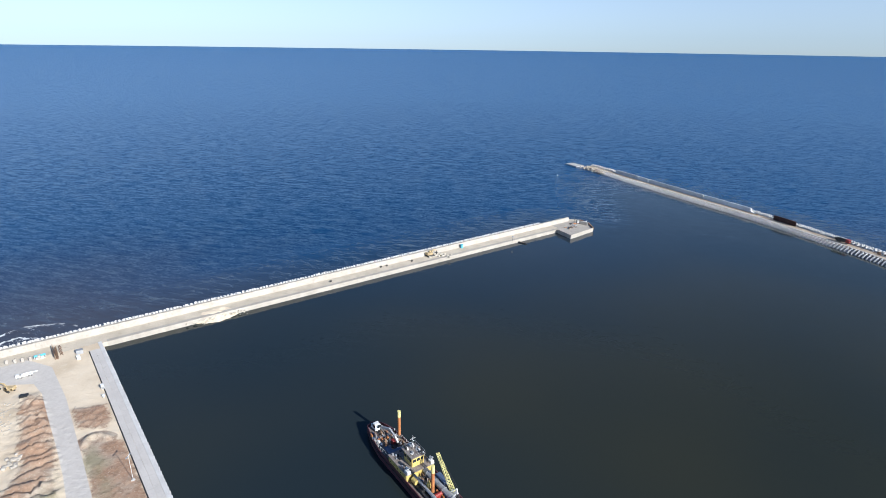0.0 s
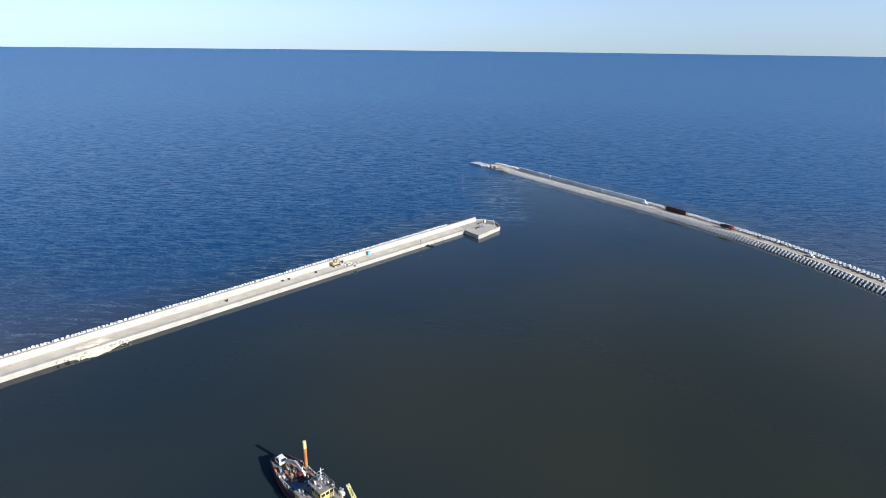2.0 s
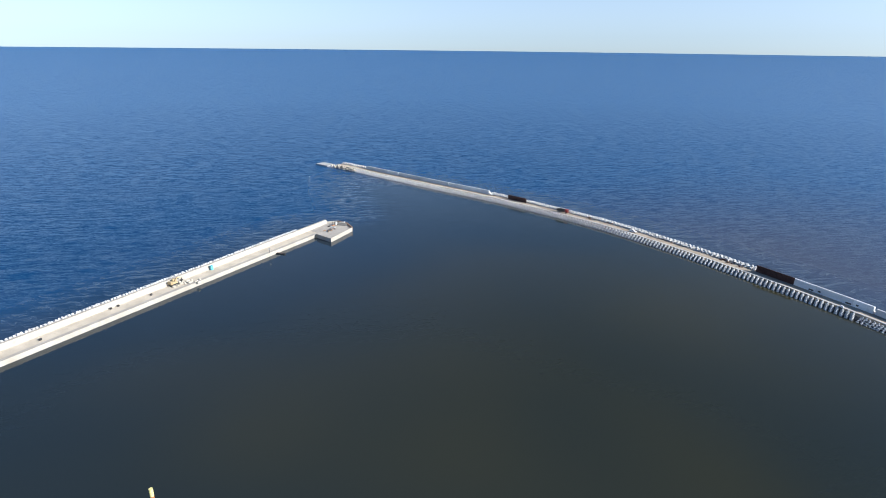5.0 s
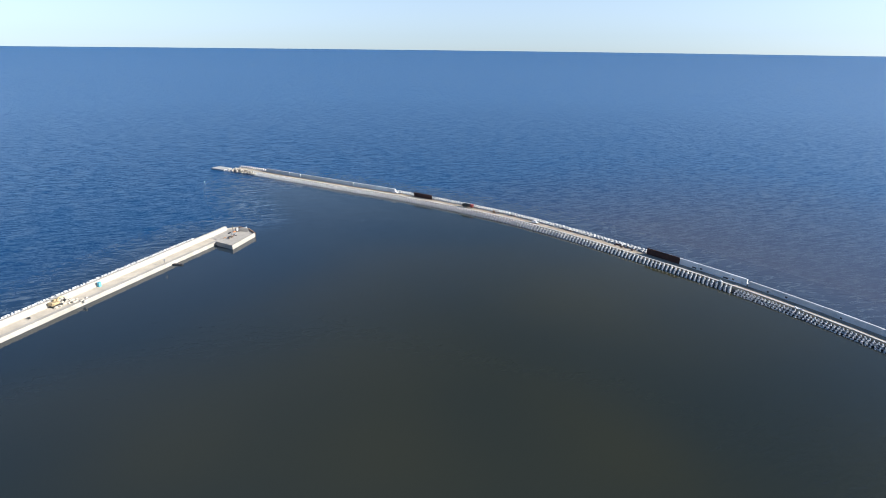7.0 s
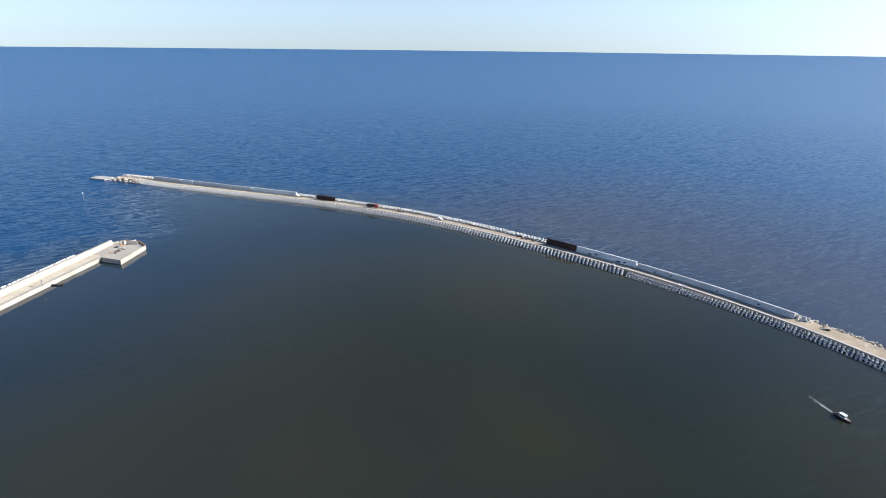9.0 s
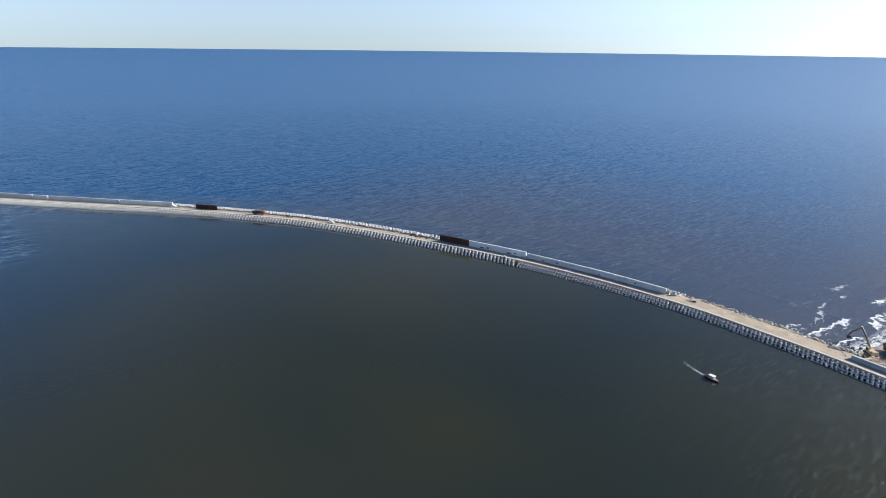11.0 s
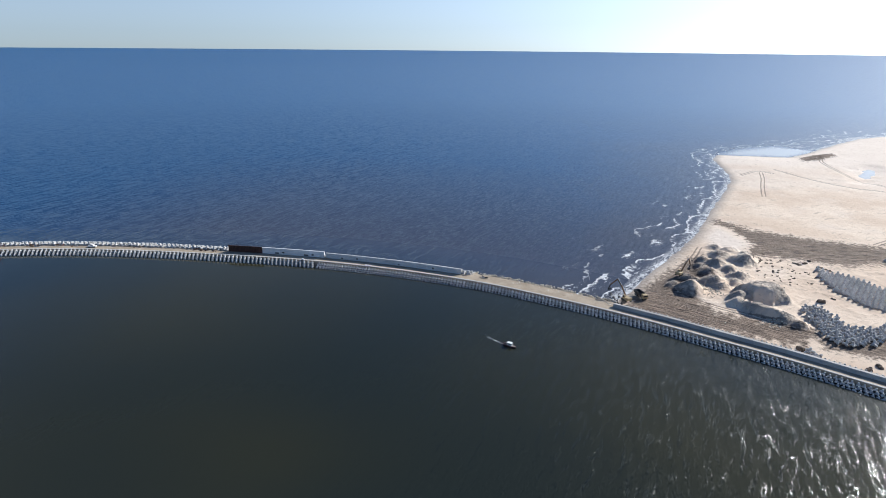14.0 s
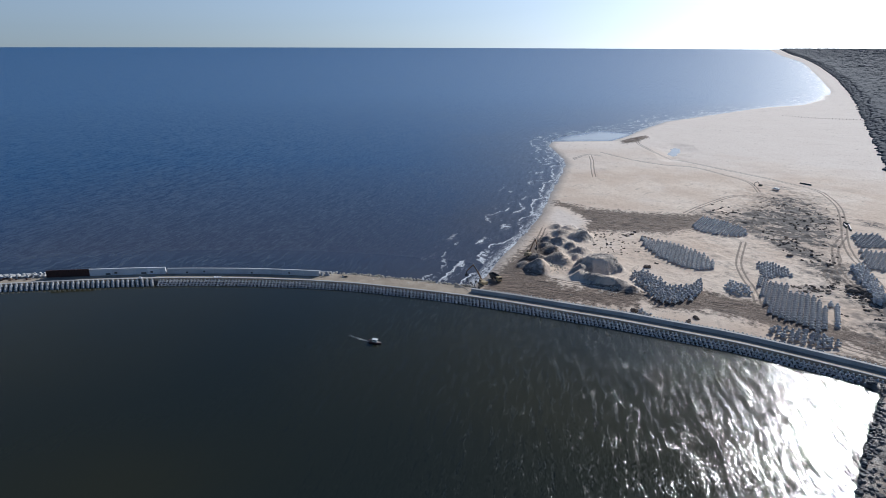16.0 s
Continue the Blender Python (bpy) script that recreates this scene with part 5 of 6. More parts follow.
STACK_A = [(343.2, -127.7), (340, -130.5), (333, -142.3), (320.3, -150.8), (300.7, -152.9), (289.5, -146.9), (290.4, -134.5), (300.1, -128.6), (316.1, -123.8), (333, -124)]
STORED = [stack(STACK_A, 2.75, 1, 4, -28),
          stack([(298, -176.9), (297.8, -182.3), (293.3, -186.1), (286.2, -187.1), (278.1, -184.1), (277.2, -172.1), (278.7, -168)], 2.7, 5, 6, -60),
          stack([(286.8, -100), (287.8, -109.5), (274.7, -112.8), (266, -116), (268.7, -124.9), (274.1, -132.6), (263.6, -129.6), (252.2, -120), (249.2, -110), (249.5, -102.1), (260.5, -100), (271.6, -98.8)], 2.6, 2, 40, 15, 1, 1.1),
          stack([(269.7, -143.6), (272.4, -147.5), (264.5, -153.7), (257.3, -150.3), (256.7, -144.4), (261.6, -140.1)], 2.6, 3, 40, 10, 1, 1.1),
          stack([(277.4, -166), (270.9, -168.4), (265.8, -174.3), (257.6, -171.1), (251.6, -179.7), (235.1, -174.8), (220.5, -164.5), (219, -157.5), (226.3, -153.8), (236, -146.6), (250.3, -153.2), (261.6, -156.9)], 2.7, 4, 5, -35),
          stack([(221.4, -137.8), (223.9, -143.6), (219.1, -154.2), (212.1, -161.1), (204.1, -160.2), (206.1, -148.7), (212.8, -140.1)], 2.7, 6, 35, -35, 1, 1.0),
          stack([(346, -266), (344, -284), (320, -275), (321, -254)], 2.7, 7, 8, -50),
          stack([(316, -250), (310, -264), (280, -242), (290, -234)], 2.7, 8, 8, -45),
          stack([(365.4, -170.4), (384.7, -187.2), (379.6, -195.5), (355.5, -203.5), (345.6, -196.5), (345.9, -185.3), (353.2, -172.4)], 2.8, 9, 10, 20),
          stack([(286.4, -222.7), (288.9, -231.2), (252.7, -215.5), (242.1, -207), (242.3, -202.2), (257.5, -209.2)], 2.6, 10, 30, 20, 2, 1.0),
          stack([(244, -86), (243, -90), (236, -95), (235, -90)], 2.6, 12, 40, 0),
          stack([(245.1, -181.8), (242.8, -186.7), (225.6, -174.6), (220.4, -167.9), (227.5, -171.2)], 2.9, 14, 8, -35)]
single = STORED[0] + STORED[1]
for m in single[:300]:
    ob = tagged(new("tetrapod", TET), "grey tetrapod standing in neat rows on the sand", "tetrapod", "tetrapods stored on the sand")
    ob.matrix_basis = m
for k, places in enumerate([single[300:]] + STORED[2:]):
    if places:
        neat = k in (0, 4, 5, 6, 7)
        armour("tetrapod_stack", places, "grey tetrapods stored in neat rows on the sand" if neat else "jumbled heap of grey tetrapods on the sand", "tetrapods")


def tussocks():
    """Dark grass tufts and scrub on the sand."""
    rr = random.Random(9)
    b = Build()

    def tuft(x, y, r, h):
        """A low rounded clump, dug in a little."""
        z = beach_z(x, y) - 0.2
        for _ in range(max(2, int(r * 1.6))):
            px, py = x + rr.gauss(0, r * 0.4), y + rr.gauss(0, r * 0.4)
            q, g = rr.uniform(0.45, 0.8) * r, h * rr.uniform(0.6, 1.1)
            rim = [(q * rr.uniform(0.75, 1.2) * math.cos(t), q * rr.uniform(0.75, 1.2) * math.sin(t)) for t in (0, 0.8, 1.6, 2.4, 3.1, 3.9, 4.7, 5.5)]
            n = len(b.v)
            for f, up in ((1.0, 0.0), (0.86, 0.5), (0.5, 0.9)):
                b.v += [(px + ax * f, py + ay * f, z + 0.2 * (up > 0) + g * up * rr.uniform(0.85, 1.1)) for ax, ay in rim]
            b.v.append((px, py, z + 0.2 + g))
            for k in range(2):
                b.f += [(n + 8 * k + i, n + 8 * k + (i + 1) % 8, n + 8 * k + 8 + (i + 1) % 8, n + 8 * k + 8 + i) for i in range(8)]
            b.f += [(n + 16 + i, n + 16 + (i + 1) % 8, n + 24) for i in range(8)]

    for _ in range(75):
        t = rr.random()
        tuft(322 + 34 * t + rr.gauss(0, 5), -92 - 32 * rr.random() - 4 * t, rr.uniform(0.4, 1.15), rr.uniform(0.2, 0.5))
    for x, y in ((299.6, -120.1), (349.6, -120), (356.4, -127.8), (343.8, -133.8), (352, -124), (346, -131)):
        tuft(x, y, 1.6, 0.8)
    for cx, cy, sx, sy, n in ((378, -246, 12, 16, 90), (362, -255, 10, 8, 60), (345, -218, 13, 7, 70), (325, -218, 10, 8, 60), (303, -215, 8, 6, 50), (262, -186, 4, 8, 90), (228, -196, 12, 6, 60), (400, -215, 10, 8, 60),
                              (254, -202, 9, 4, 90), (236, -215, 12, 6, 50), (395, -268, 14, 12, 60), (420, -262, 12, 10, 30)):
        for _ in range(int(0.4 * n)):
            tuft(rr.gauss(cx, sx), rr.gauss(cy, sy), rr.uniform(0.4, 1.7), rr.uniform(0.3, 0.8))
    for x, y, r, h in ((294, -113, 2.2, 1.6), (235, -112, 1.8, 1.2), (244, -86, 2.5, 1.5), (232, -108, 1.6, 1.2), (258, -206, 5, 2.2), (250, -208, 4, 2.5)):
        tuft(x, y, r, h)
    me = bpy.data.meshes.new("scrub")
    me.from_pydata(b.v, [], b.f)
    me.materials.append(BUSH)
    tagged(new("scrub", me), "dark dry scrub and grass tufts on the sand", "scrub", kind="stuff")


tussocks()
rocks("rubble_beach", [(rng.gauss(272, 5), rng.gauss(-13, 3), 0.6, rng.uniform(0.4, 0.9)) for _ in range(70)], DARK_ROCK, "dark stones dumped at the water's edge")
rocks("spoil_stones", [(x, y, beach_z(x, y), rng.uniform(0.2, 0.5)) for x, y in ((rng.gauss(*a), rng.gauss(*c)) for a, c in [((298, 3.5), (-63, 3)), ((266, 2.5), (-84, 3))] * 110 + [((318, 24), (-74, 14))] * 60)], ROCK, "broken stones scattered over the spoil heaps")


# ---- the launch ----
def launch():
    base = thing("launch", "small red-hulled work launch with white cabin under way", "boat", pose(219.8, 32.2, 0, 0, 0, -115) @ Matrix.Scale(0.66, 4))
    ring = [(-4.2, -1.4), (1.5, -1.5), (3.4, -0.9), (4.6, 0), (3.4, 0.9), (1.5, 1.5), (-4.2, 1.4)]
    hull = part("hull", Build().prism([(x * 0.92, y * 0.8) for x, y in ring], -0.4, 0.9, top_scale=1.12), HULL_RED, base, "dull red hull")
    part("rubbing_strake", Build().prism([(x * 1.05, y * 0.93) for x, y in ring], 0.72, 0.86), DARK_STEEL, hull)
    part("deck", Build().prism([(x * 0.95, y * 0.82) for x, y in ring], 0.86, 0.94), DECK, base)
    cab = part("cabin", Build().box(-1.6, 1.6, -1.0, 1.0, 0.9, 2.5, None, 0.2), WHITE_PAINT, base)
    part("window", Build().box(1.585, 1.62, -0.8, 0.8, 1.6, 2.2), GLASS, cab)
    for sy in (-1, 1):
        part("window", Build().box(-1.2, 1.2, sy * 1.0 - 0.02, sy * 1.0 + 0.02, 1.6, 2.2), GLASS, cab)
    part("roof", Build().box(-1.9, 1.8, -1.15, 1.15, 2.5, 2.62, None, 0.05), WHITE_PAINT, cab)
    part("mast", Build().tube((-0.8, 0, 2.6), (-0.8, 0, 4.2), 0.06), STEEL, base)
    part("engine_box", Build().box(-3.6, -2.2, -0.8, 0.8, 0.9, 1.5, None, 0.1), DARK_STEEL, base)
    for sy in (-1.25, 1.25):
        for sx in (-3.0, -1.0, 1.0):
            part("fender", Build().tube((sx, sy * 1.08, 0.2), (sx, sy * 1.08, 0.8), 0.2), RUBBER, base)
    rr = random.Random(2)
    b = Build()
    for i in range(170):
        t = rr.random() ** 1.3
        x, w = -4.5 - 17 * t, 0.35 + 0.9 * t
        y = rr.choice((-1, 1)) * w * rr.uniform(0.3, 1.0) + 2.2 * t * t
        r = rr.uniform(0.06, 0.30) * (1.1 - t)
        b.prism([(x + 2.2 * r * math.cos(k), y + r * math.sin(k)) for k in (0, 1, 2, 3, 4, 5)], -0.05, 0.05)
    wake = part("wake", b, FOAM, None)
    wake.matrix_basis = base.matrix_basis
    tagged(wake, "thin white wake trailing behind the launch", "wake", kind="stuff")


launch()


# ---- the dredger ----
def dredger():
    base = thing("dredger", "maroon-hulled dredger with yellow wheelhouse and two spud poles", "ship", pose(-22.68, 156.08, 0, 0, 0, -54.56))
    ring = [(0.6, -2.1), (3.0, -2.7), (7, -3.8), (13, -4.7), (50, -5.1), (54, -4.2), (54, 3.8), (50, 4.8), (13, 4.8), (7, 4.3), (3.0, 3.2), (0.6, 2.1), (-0.2, 0)]
    hull = part("hull", Build().prism([(x, y) for x, y in ring], -1.0, 2.3), HULL_RED, base)
    part("deck", Build().prism([(x * 0.97 + 0.6, y * 0.93) for x, y in ring], 2.3, 2.42), DECK, base)
    b = Build()
    k = len(ring)
    for i in range(k):
        p, q = ring[i], ring[(i + 1) % k]
        b.prism([p, q, (q[0] * 0.985 + 0.3, q[1] * 0.95), (p[0] * 0.985 + 0.3, p[1] * 0.95)], 2.1, 3.15)
    part("bulwark", b, HULL_RED, hull)
    part("rubbing_strake", Build().sweep([(3, -2.75), (7, -3.86), (13, -4.75), (50, -5.15)], [(-0.12, 1.5), (-0.12, 1.9), (0.12, 1.9), (0.12, 1.5)]), DARK_STEEL, hull)
    for x, y in ((11.1, 3.9), (37.4, -1.1)):
        spud = part("spud_pole", Build().tube((x, y, -1), (x, y, 10.2), 0.5, 0.5, 14), ORANGE_RUST, base, "orange rusted spud pole")
        part("pole_top", Build().tube((x, y, 10.2), (x, y, 12.5), 0.52, 0.52, 14), PALE_YELLOW, spud, "pale yellow pole top")
        part("collar", Build().box(x - 0.95, x + 0.95, y - 0.95, y + 0.95, 2.4, 3.5, None, 0.15), DARK_STEEL, spud)
    # superstructure
    house = part("deckhouse", Build().box(19.0, 29.2, -4.7, 4.4, 2.4, 4.9, None, 0.2), YELLOW, base, "yellow deckhouse")
    part("house_deck", Build().box(18.8, 29.6, -4.75, 4.5, 4.9, 5.05), DECK, house)
    for x in (20.5, 22.4, 24.3, 26.2):
        part("porthole", Build().tube((x, -4.74, 3.8), (x, -4.66, 3.8), 0.24, 0.24, 10), GLASS, house)
    bridge = part("wheelhouse", Build().box(23.0, 27.6, -1.7, 2.5, 5.05, 8.2, None, 0.2), YELLOW, base, "yellow wheelhouse")
    for y0, y1 in ((-1.4, -0.3), (0.0, 1.0), (1.3, 2.2)):
        part("window", Build().box(27.58, 27.63, y0, y1, 6.6, 7.5), GLASS, bridge)
    for x0, x1 in ((23.4, 24.6), (24.9, 26.0), (26.2, 27.3)):
        part("window", Build().box(x0, x1, -1.73, -1.67, 6.6, 7.5), GLASS, bridge)
    part("roof", Build().box(22.2, 27.9, -2.0, 2.8, 8.2, 8.4, None, 0.08), DECK, bridge, "worn brown roof deck")
    b = Build()
    for x in np.linspace(22.3, 27.8, 6):
        for y in (-1.9, 2.7):
            b.bar((x, y, 8.4), (x, y, 9.3), 0.05)
    for y in (-1.9, 2.7):
        b.bar((22.3, y, 9.3), (27.8, y, 9.3), 0.05)
    for x in (22.3, 27.8):
        b.bar((x, -1.9, 9.3), (x, 2.7, 9.3), 0.05)
    part("railing", b, STEEL, bridge)
    rr = random.Random(31)
    for _ in range(22):
        x, y = rr.uniform(22.6, 27.4), rr.uniform(-1.6, 2.4)
        part("roof_gear", Build().box(x - rr.uniform(0.1, 0.6), x + rr.uniform(0.1, 0.6), y - 0.2, y + 0.2, 8.4, 8.4 + rr.uniform(0.15, 0.8)), rr.choice((STEEL, DECK, WHITE_PAINT, DARK_STEEL)), bridge)
    part("mast", Build().tube((22.4, 1.9, 8.4), (22.4, 1.9, 11.4), 0.1, 0.06).bar((22.4, 0.9, 10.4), (22.4, 2.9, 10.4), 0.08).bar((21.9, 1.9, 9.8), (22.9, 1.9, 9.8), 0.2, 0.15), WHITE_PAINT, bridge)
    for _ in range(26):
        x, y = rr.choice(((rr.uniform(19.4, 22.4), rr.uniform(-4, 4)), (rr.uniform(19.4, 29), rr.choice((rr.uniform(-4.2, -2.4), rr.uniform(3.0, 4.0))))))
        part("deck_fitting", Build().box(x - rr.uniform(0.1, 0.5), x + rr.uniform(0.1, 0.5), y - rr.uniform(0.1, 0.4), y + rr.uniform(0.1, 0.4), 5.05, 5.05 + rr.uniform(0.2, 1.0), None, 0.03), rr.choice((STEEL, DARK_STEEL, WHITE_PAINT, DECK)), house)
    part("funnel", Build().box(20.0, 21.6, 1.2, 2.8, 5.05, 7.4, None, 0.2), STEEL, base)
    for y in (-3.9, 4.2):
        wing = part("bridge_wing", Build().box(27.8, 29.6, y - 0.55, y + 0.55, 5.0, 6.0, None, 0.1), WHITE_PAINT, base)
        part("lamp", Build().tube((29.4, y, 6.3), (29.4, y, 7.2), 0.08).box(29.2, 29.6, y - 0.2, y + 0.2, 7.1, 7.4), STEEL, wing)
        part("life_raft", Build().tube((28.0, y, 6.6), (29.0, y, 6.6), 0.3, 0.3, 10), WHITE_PAINT, wing)
    # hopper, pipes and working deck
    part("hopper", Build().box(30.6, 47, -3.6, 3.6, 2.4, 3.1, None, 0.1), DARK_STEEL, base)
    for y, r in ((1.6, 0.85), (-2.2, 0.45)):
        pipe = part("suction_pipe", Build().tube((29.5, y, 4.0), (45, y, 4.0), r, r, 12), STEEL, base)
        for x in (31, 35, 39, 43):
            part("flange", Build().tube((x, y, 4.0), (x + 0.25, y, 4.0), r * 1.2, r * 1.2, 12), STEEL, pipe)
    part("tank", Build().tube((30.2, -3.0, 3.6), (32.2, -3.0, 3.6), 0.75, 0.75, 12), YELLOW, base, "yellow tank")
    b = Build()
    for y in (-2.0, -0.2):
        b.bar((34.6, y, 2.6), (35.4, -1.1, 5.8), 0.3).bar((36.2, y, 2.6), (35.4, -1.1, 5.8), 0.3)
    part("a_frame", b.box(34.9, 35.9, -1.7, -0.5, 3.6, 4.4), YELLOW, base)
    part("winch", Build().tube((39.2, -1.6, 3.6), (39.2, 0.6, 3.6), 0.6, 0.6, 12).box(38.6, 39.9, -2.0, 0.9, 2.8, 3.3), RED, base)
    part("container", Build().box(33.0, 37.4, 2.7, 4.4, 2.5, 4.7, None, 0.06), BLUE, base, "blue steel container")
    # lattice crane
    foot, head = Vector((41.0, 3.2, 4.2)), Vector((33.6, 3.0, 12.4))
    crane = part("crane_house", Build().box(40.4, 42.6, 2.2, 4.2, 2.4, 4.4, None, 0.15), STEEL, base)
    b = Build()
    side = Vector((0, 1, 0))
    upv = (head - foot).cross(side).normalized()
    cs = [side * a * 0.55 + upv * e * 0.5 for a, e in ((-1, -1), (1, -1), (1, 1), (-1, 1))]
    n = 12
    for c in cs:
        b.bar(foot + c, head + c * 0.6, 0.13)
    for i in range(n):
        p, q = foot.lerp(head, i / n), foot.lerp(head, (i + 1) / n)
        for a in range(4):
            s0, s1 = 1 - 0.4 * i / n, 1 - 0.4 * (i + 1) / n
            b.bar(p + cs[a] * s0, q + cs[(a + 1) % 4] * s1, 0.08).bar(p + cs[a] * s0, p + cs[(a + 1) % 4] * s0, 0.08)
    part("lattice_boom", b, PALE_YELLOW, crane, "pale yellow lattice boom")
    part("cables", Build().tube(head, (43.0, 3.1, 6.6), 0.04, 0.04, 5).tube(head + Vector((0, 0.3, 0)), (43.0, 3.5, 6.6), 0.04, 0.04, 5).tube(head, (33.4, 3.0, 6.0), 0.04, 0.04, 5), DARK_STEEL, crane)
    part("gantry", Build().bar((41.4, 2.2, 5), (43.0, 3.1, 6.7), 0.2).bar((41.4, 4.0, 5), (43.0, 3.1, 6.7), 0.2).bar((43.2, 3.1, 5), (43.0, 3.1, 6.7), 0.2), WHITE_PAINT, crane)
    # foredeck digger and clutter
    digger = part("digger_house", Build().box(2.8, 4.6, -1.2, 0.4, 3.0, 5.2, None, 0.25).box(1.6, 4.8, -1.2, 1.4, 2.9, 4.2, None, 0.25), WHITE_PAINT, base, "pale grey digger house")
    part("digger_window", Build().box(5.18, 5.23, -0.6, 0.8, 4.2, 5.1).box(3.2, 4.8, -1.43, -1.38, 4.2, 5.1), GLASS, digger)
    part("turntable", Build().tube((3.8, 0, 2.4), (3.8, 0, 3.0), 1.3, 1.3, 14), DARK_STEEL, digger)
    part("boom", Build().bar((5.0, 0.6, 3.9), (9.2, 1.6, 5.4), 0.6, 0.8).bar((9.2, 1.6, 5.4), (12.4, 1.6, 4.6), 0.5, 0.65), STEEL, digger)
    part("stick", Build().bar((12.4, 1.6, 4.7), (13.6, 1.9, 2.9), 0.45, 0.5), WHITE_PAINT, digger, "white and red stick")
    part("red_box", Build().box(12.0, 13.4, 0.2, 1.3, 2.4, 3.9, None, 0.08), RED, base, "red steel box")
    part("store_box", Build().box(13.6, 16.4, -3.2, -1.3, 2.4, 3.5, None, 0.06), BLUE, base, "blue steel store box")
    part("store_box", Build().box(16.8, 18.8, -3.6, 1.2, 2.4, 4.2, None, 0.06), BLUE, base, "faded blue deck store")
    part("deck_pit", Build().box(12.6, 17.6, -0.9, 3.0, 2.42, 2.9, None, 0.1), DARK_STEEL, base)
    for i in range(210):
        x = rr.choice((rr.uniform(5, 12), rr.uniform(6, 19), rr.uniform(6, 19), rr.uniform(30, 46)))
        y = rr.uniform(-3.6, 3.6)
        l, w, h = rr.uniform(0.2, 1.3), rr.uniform(0.2, 0.7), rr.uniform(0.3, 1.3)
        z = 2.42 if x < 30 else 3.1
        part("deck_gear", Build().box(x - l / 2, x + l / 2, y - w / 2, y + w / 2, z, z + h, None, 0.05), rr.choice((DARK_STEEL, DARK_STEEL, DARK_STEEL, STEEL, WHITE_PAINT, DECK, DECK, ORANGE_RUST, TIMBER, TIMBER, BLUE)), base)
    b = Build()
    for x in np.linspace(8, 19, 9):
        for y in (-4.4, 4.4):
            b.bar((x, y * (0.96 if x > 12 else 0.9), 3.1), (x, y * (0.96 if x > 12 else 0.9), 4.0), 0.07)
    part("hand_rail", b.bar((8, -3.96, 4), (19, -4.2, 4), 0.06).bar((8, 3.96, 4), (19, 4.2, 4), 0.06), WHITE_PAINT, base)


dredger()


# ---- things in the yard and on the west breakwater ----
def lamp_post(x, y, hgt=8.5):
    base = thing("lamp_post", "slim pale lamp post on the quay", "lamp post", pose(x, y, 2.5), "lamp posts on the quay")
    part("pole", Build().tube((0, 0, 0), (0, 0, hgt), 0.09, 0.06), CONC, base)
    part("plinth", Build().box(-0.4, 0.4, -0.4, 0.4, -0.1, 0.35, None, 0.05), CONC, base)
    part("arm", Build().bar((0, -0.9, hgt), (0, 0.9, hgt), 0.1), WHITE_PAINT, base)
    for s in (-1, 1):
        part("lantern", Build().box(-0.2, 0.2, s * 0.9 - 0.35, s * 0.9 + 0.35, hgt - 0.08, hgt + 0.1), STEEL, base)


lamp_post(-87.3, 128.9)


def site_hut(m, mat, label, l=2.6, w=1.8, h=2.0):
    base = thing("site_box", label, "site box", m)
    body = part("body", Build().box(-l / 2, l / 2, -w / 2, w / 2, 0, h, None, 0.06), mat, base)
    part("lid", Build().box(-l / 2 - 0.08, l / 2 + 0.08, -w / 2 - 0.08, w / 2 + 0.08, h, h + 0.1), mat, body)
    part("door", Build().box(l / 2, l / 2 + 0.04, -0.4, 0.4, 0.1, h * 0.85), STEEL, body)
    part("skid", Build().bar((-l / 2, -w / 3, 0.05), (l / 2, -w / 3, 0.05), 0.12).bar((-l / 2, w / 3, 0.05), (l / 2, w / 3, 0.05), 0.12), DARK_STEEL, base)


site_hut(pose(-144.6, 198.0, 2.5, 0, 0, 35), STEEL, "small grey site box on the sandy yard", 2.4, 1.6, 1.6)
site_hut(pose(-142.2, 193.4, 2.5, 0, 0, 35), WHITE_PAINT, "white utility cabinet on the sandy yard", 1.2, 0.8, 1.6)
site_hut(pose(-121.7, 173.8, 2.62, 0, 0, -50), WHITE_PAINT, "white cabinet standing by the crane rail", 1.8, 0.9, 1.4)
site_hut(pose(-118.4, 168.7, 2.62, 0, 0, -50), WHITE_PAINT, "low white box by the crane rail", 0.9, 0.7, 0.8)
site_hut(pose(-145.2, 167.2, 2.6, 0, 0, 20), DARK_STEEL, "dark steel waste skip on the sand", 2.4, 1.7, 1.2)
excavator(pose(-153.5, 171.5, 2.55, 0, 0, 150) @ Matrix.Scale(0.75, 4), TAN_PAINT, "yellow excavator parked beside the tipped soil", 30.0, ((0.9, 1.9), (3.4, 4.0), (5.6, 2.6), (5.4, 0.9)))


def low_loader():
    base = thing("crane_truck", "long white truck with a folded crane boom", "truck", pose(-154.6, 180.6, 2.52, 0, 0, -142) @ Matrix.Scale(0.52, 4))
    part("chassis", Build().box(-5.2, 5.0, -1.1, 1.1, 0.7, 1.3, None, 0.08), WHITE_PAINT, base)
    cab = part("cab", Build().box(2.8, 5.0, -1.25, 1.25, 1.3, 3.0, None, 0.2), WHITE_PAINT, base)
    part("windscreen", Build().box(4.98, 5.03, -1.0, 1.0, 2.0, 2.8), GLASS, cab)
    part("upper_house", Build().box(-1.6, 1.8, -1.2, 1.0, 1.3, 2.6, None, 0.2), WHITE_PAINT, base)
    part("boom", Build().bar((0.5, 0.6, 2.9), (-8.2, 0.6, 2.4), 0.6, 0.8), WHITE_PAINT, base)
    for x in (-4.2, -2.6, 1.8, 3.6):
        for y in (-1.0, 1.0):
            wheel(base, x, y, 0.55, 0.4)


low_loader()


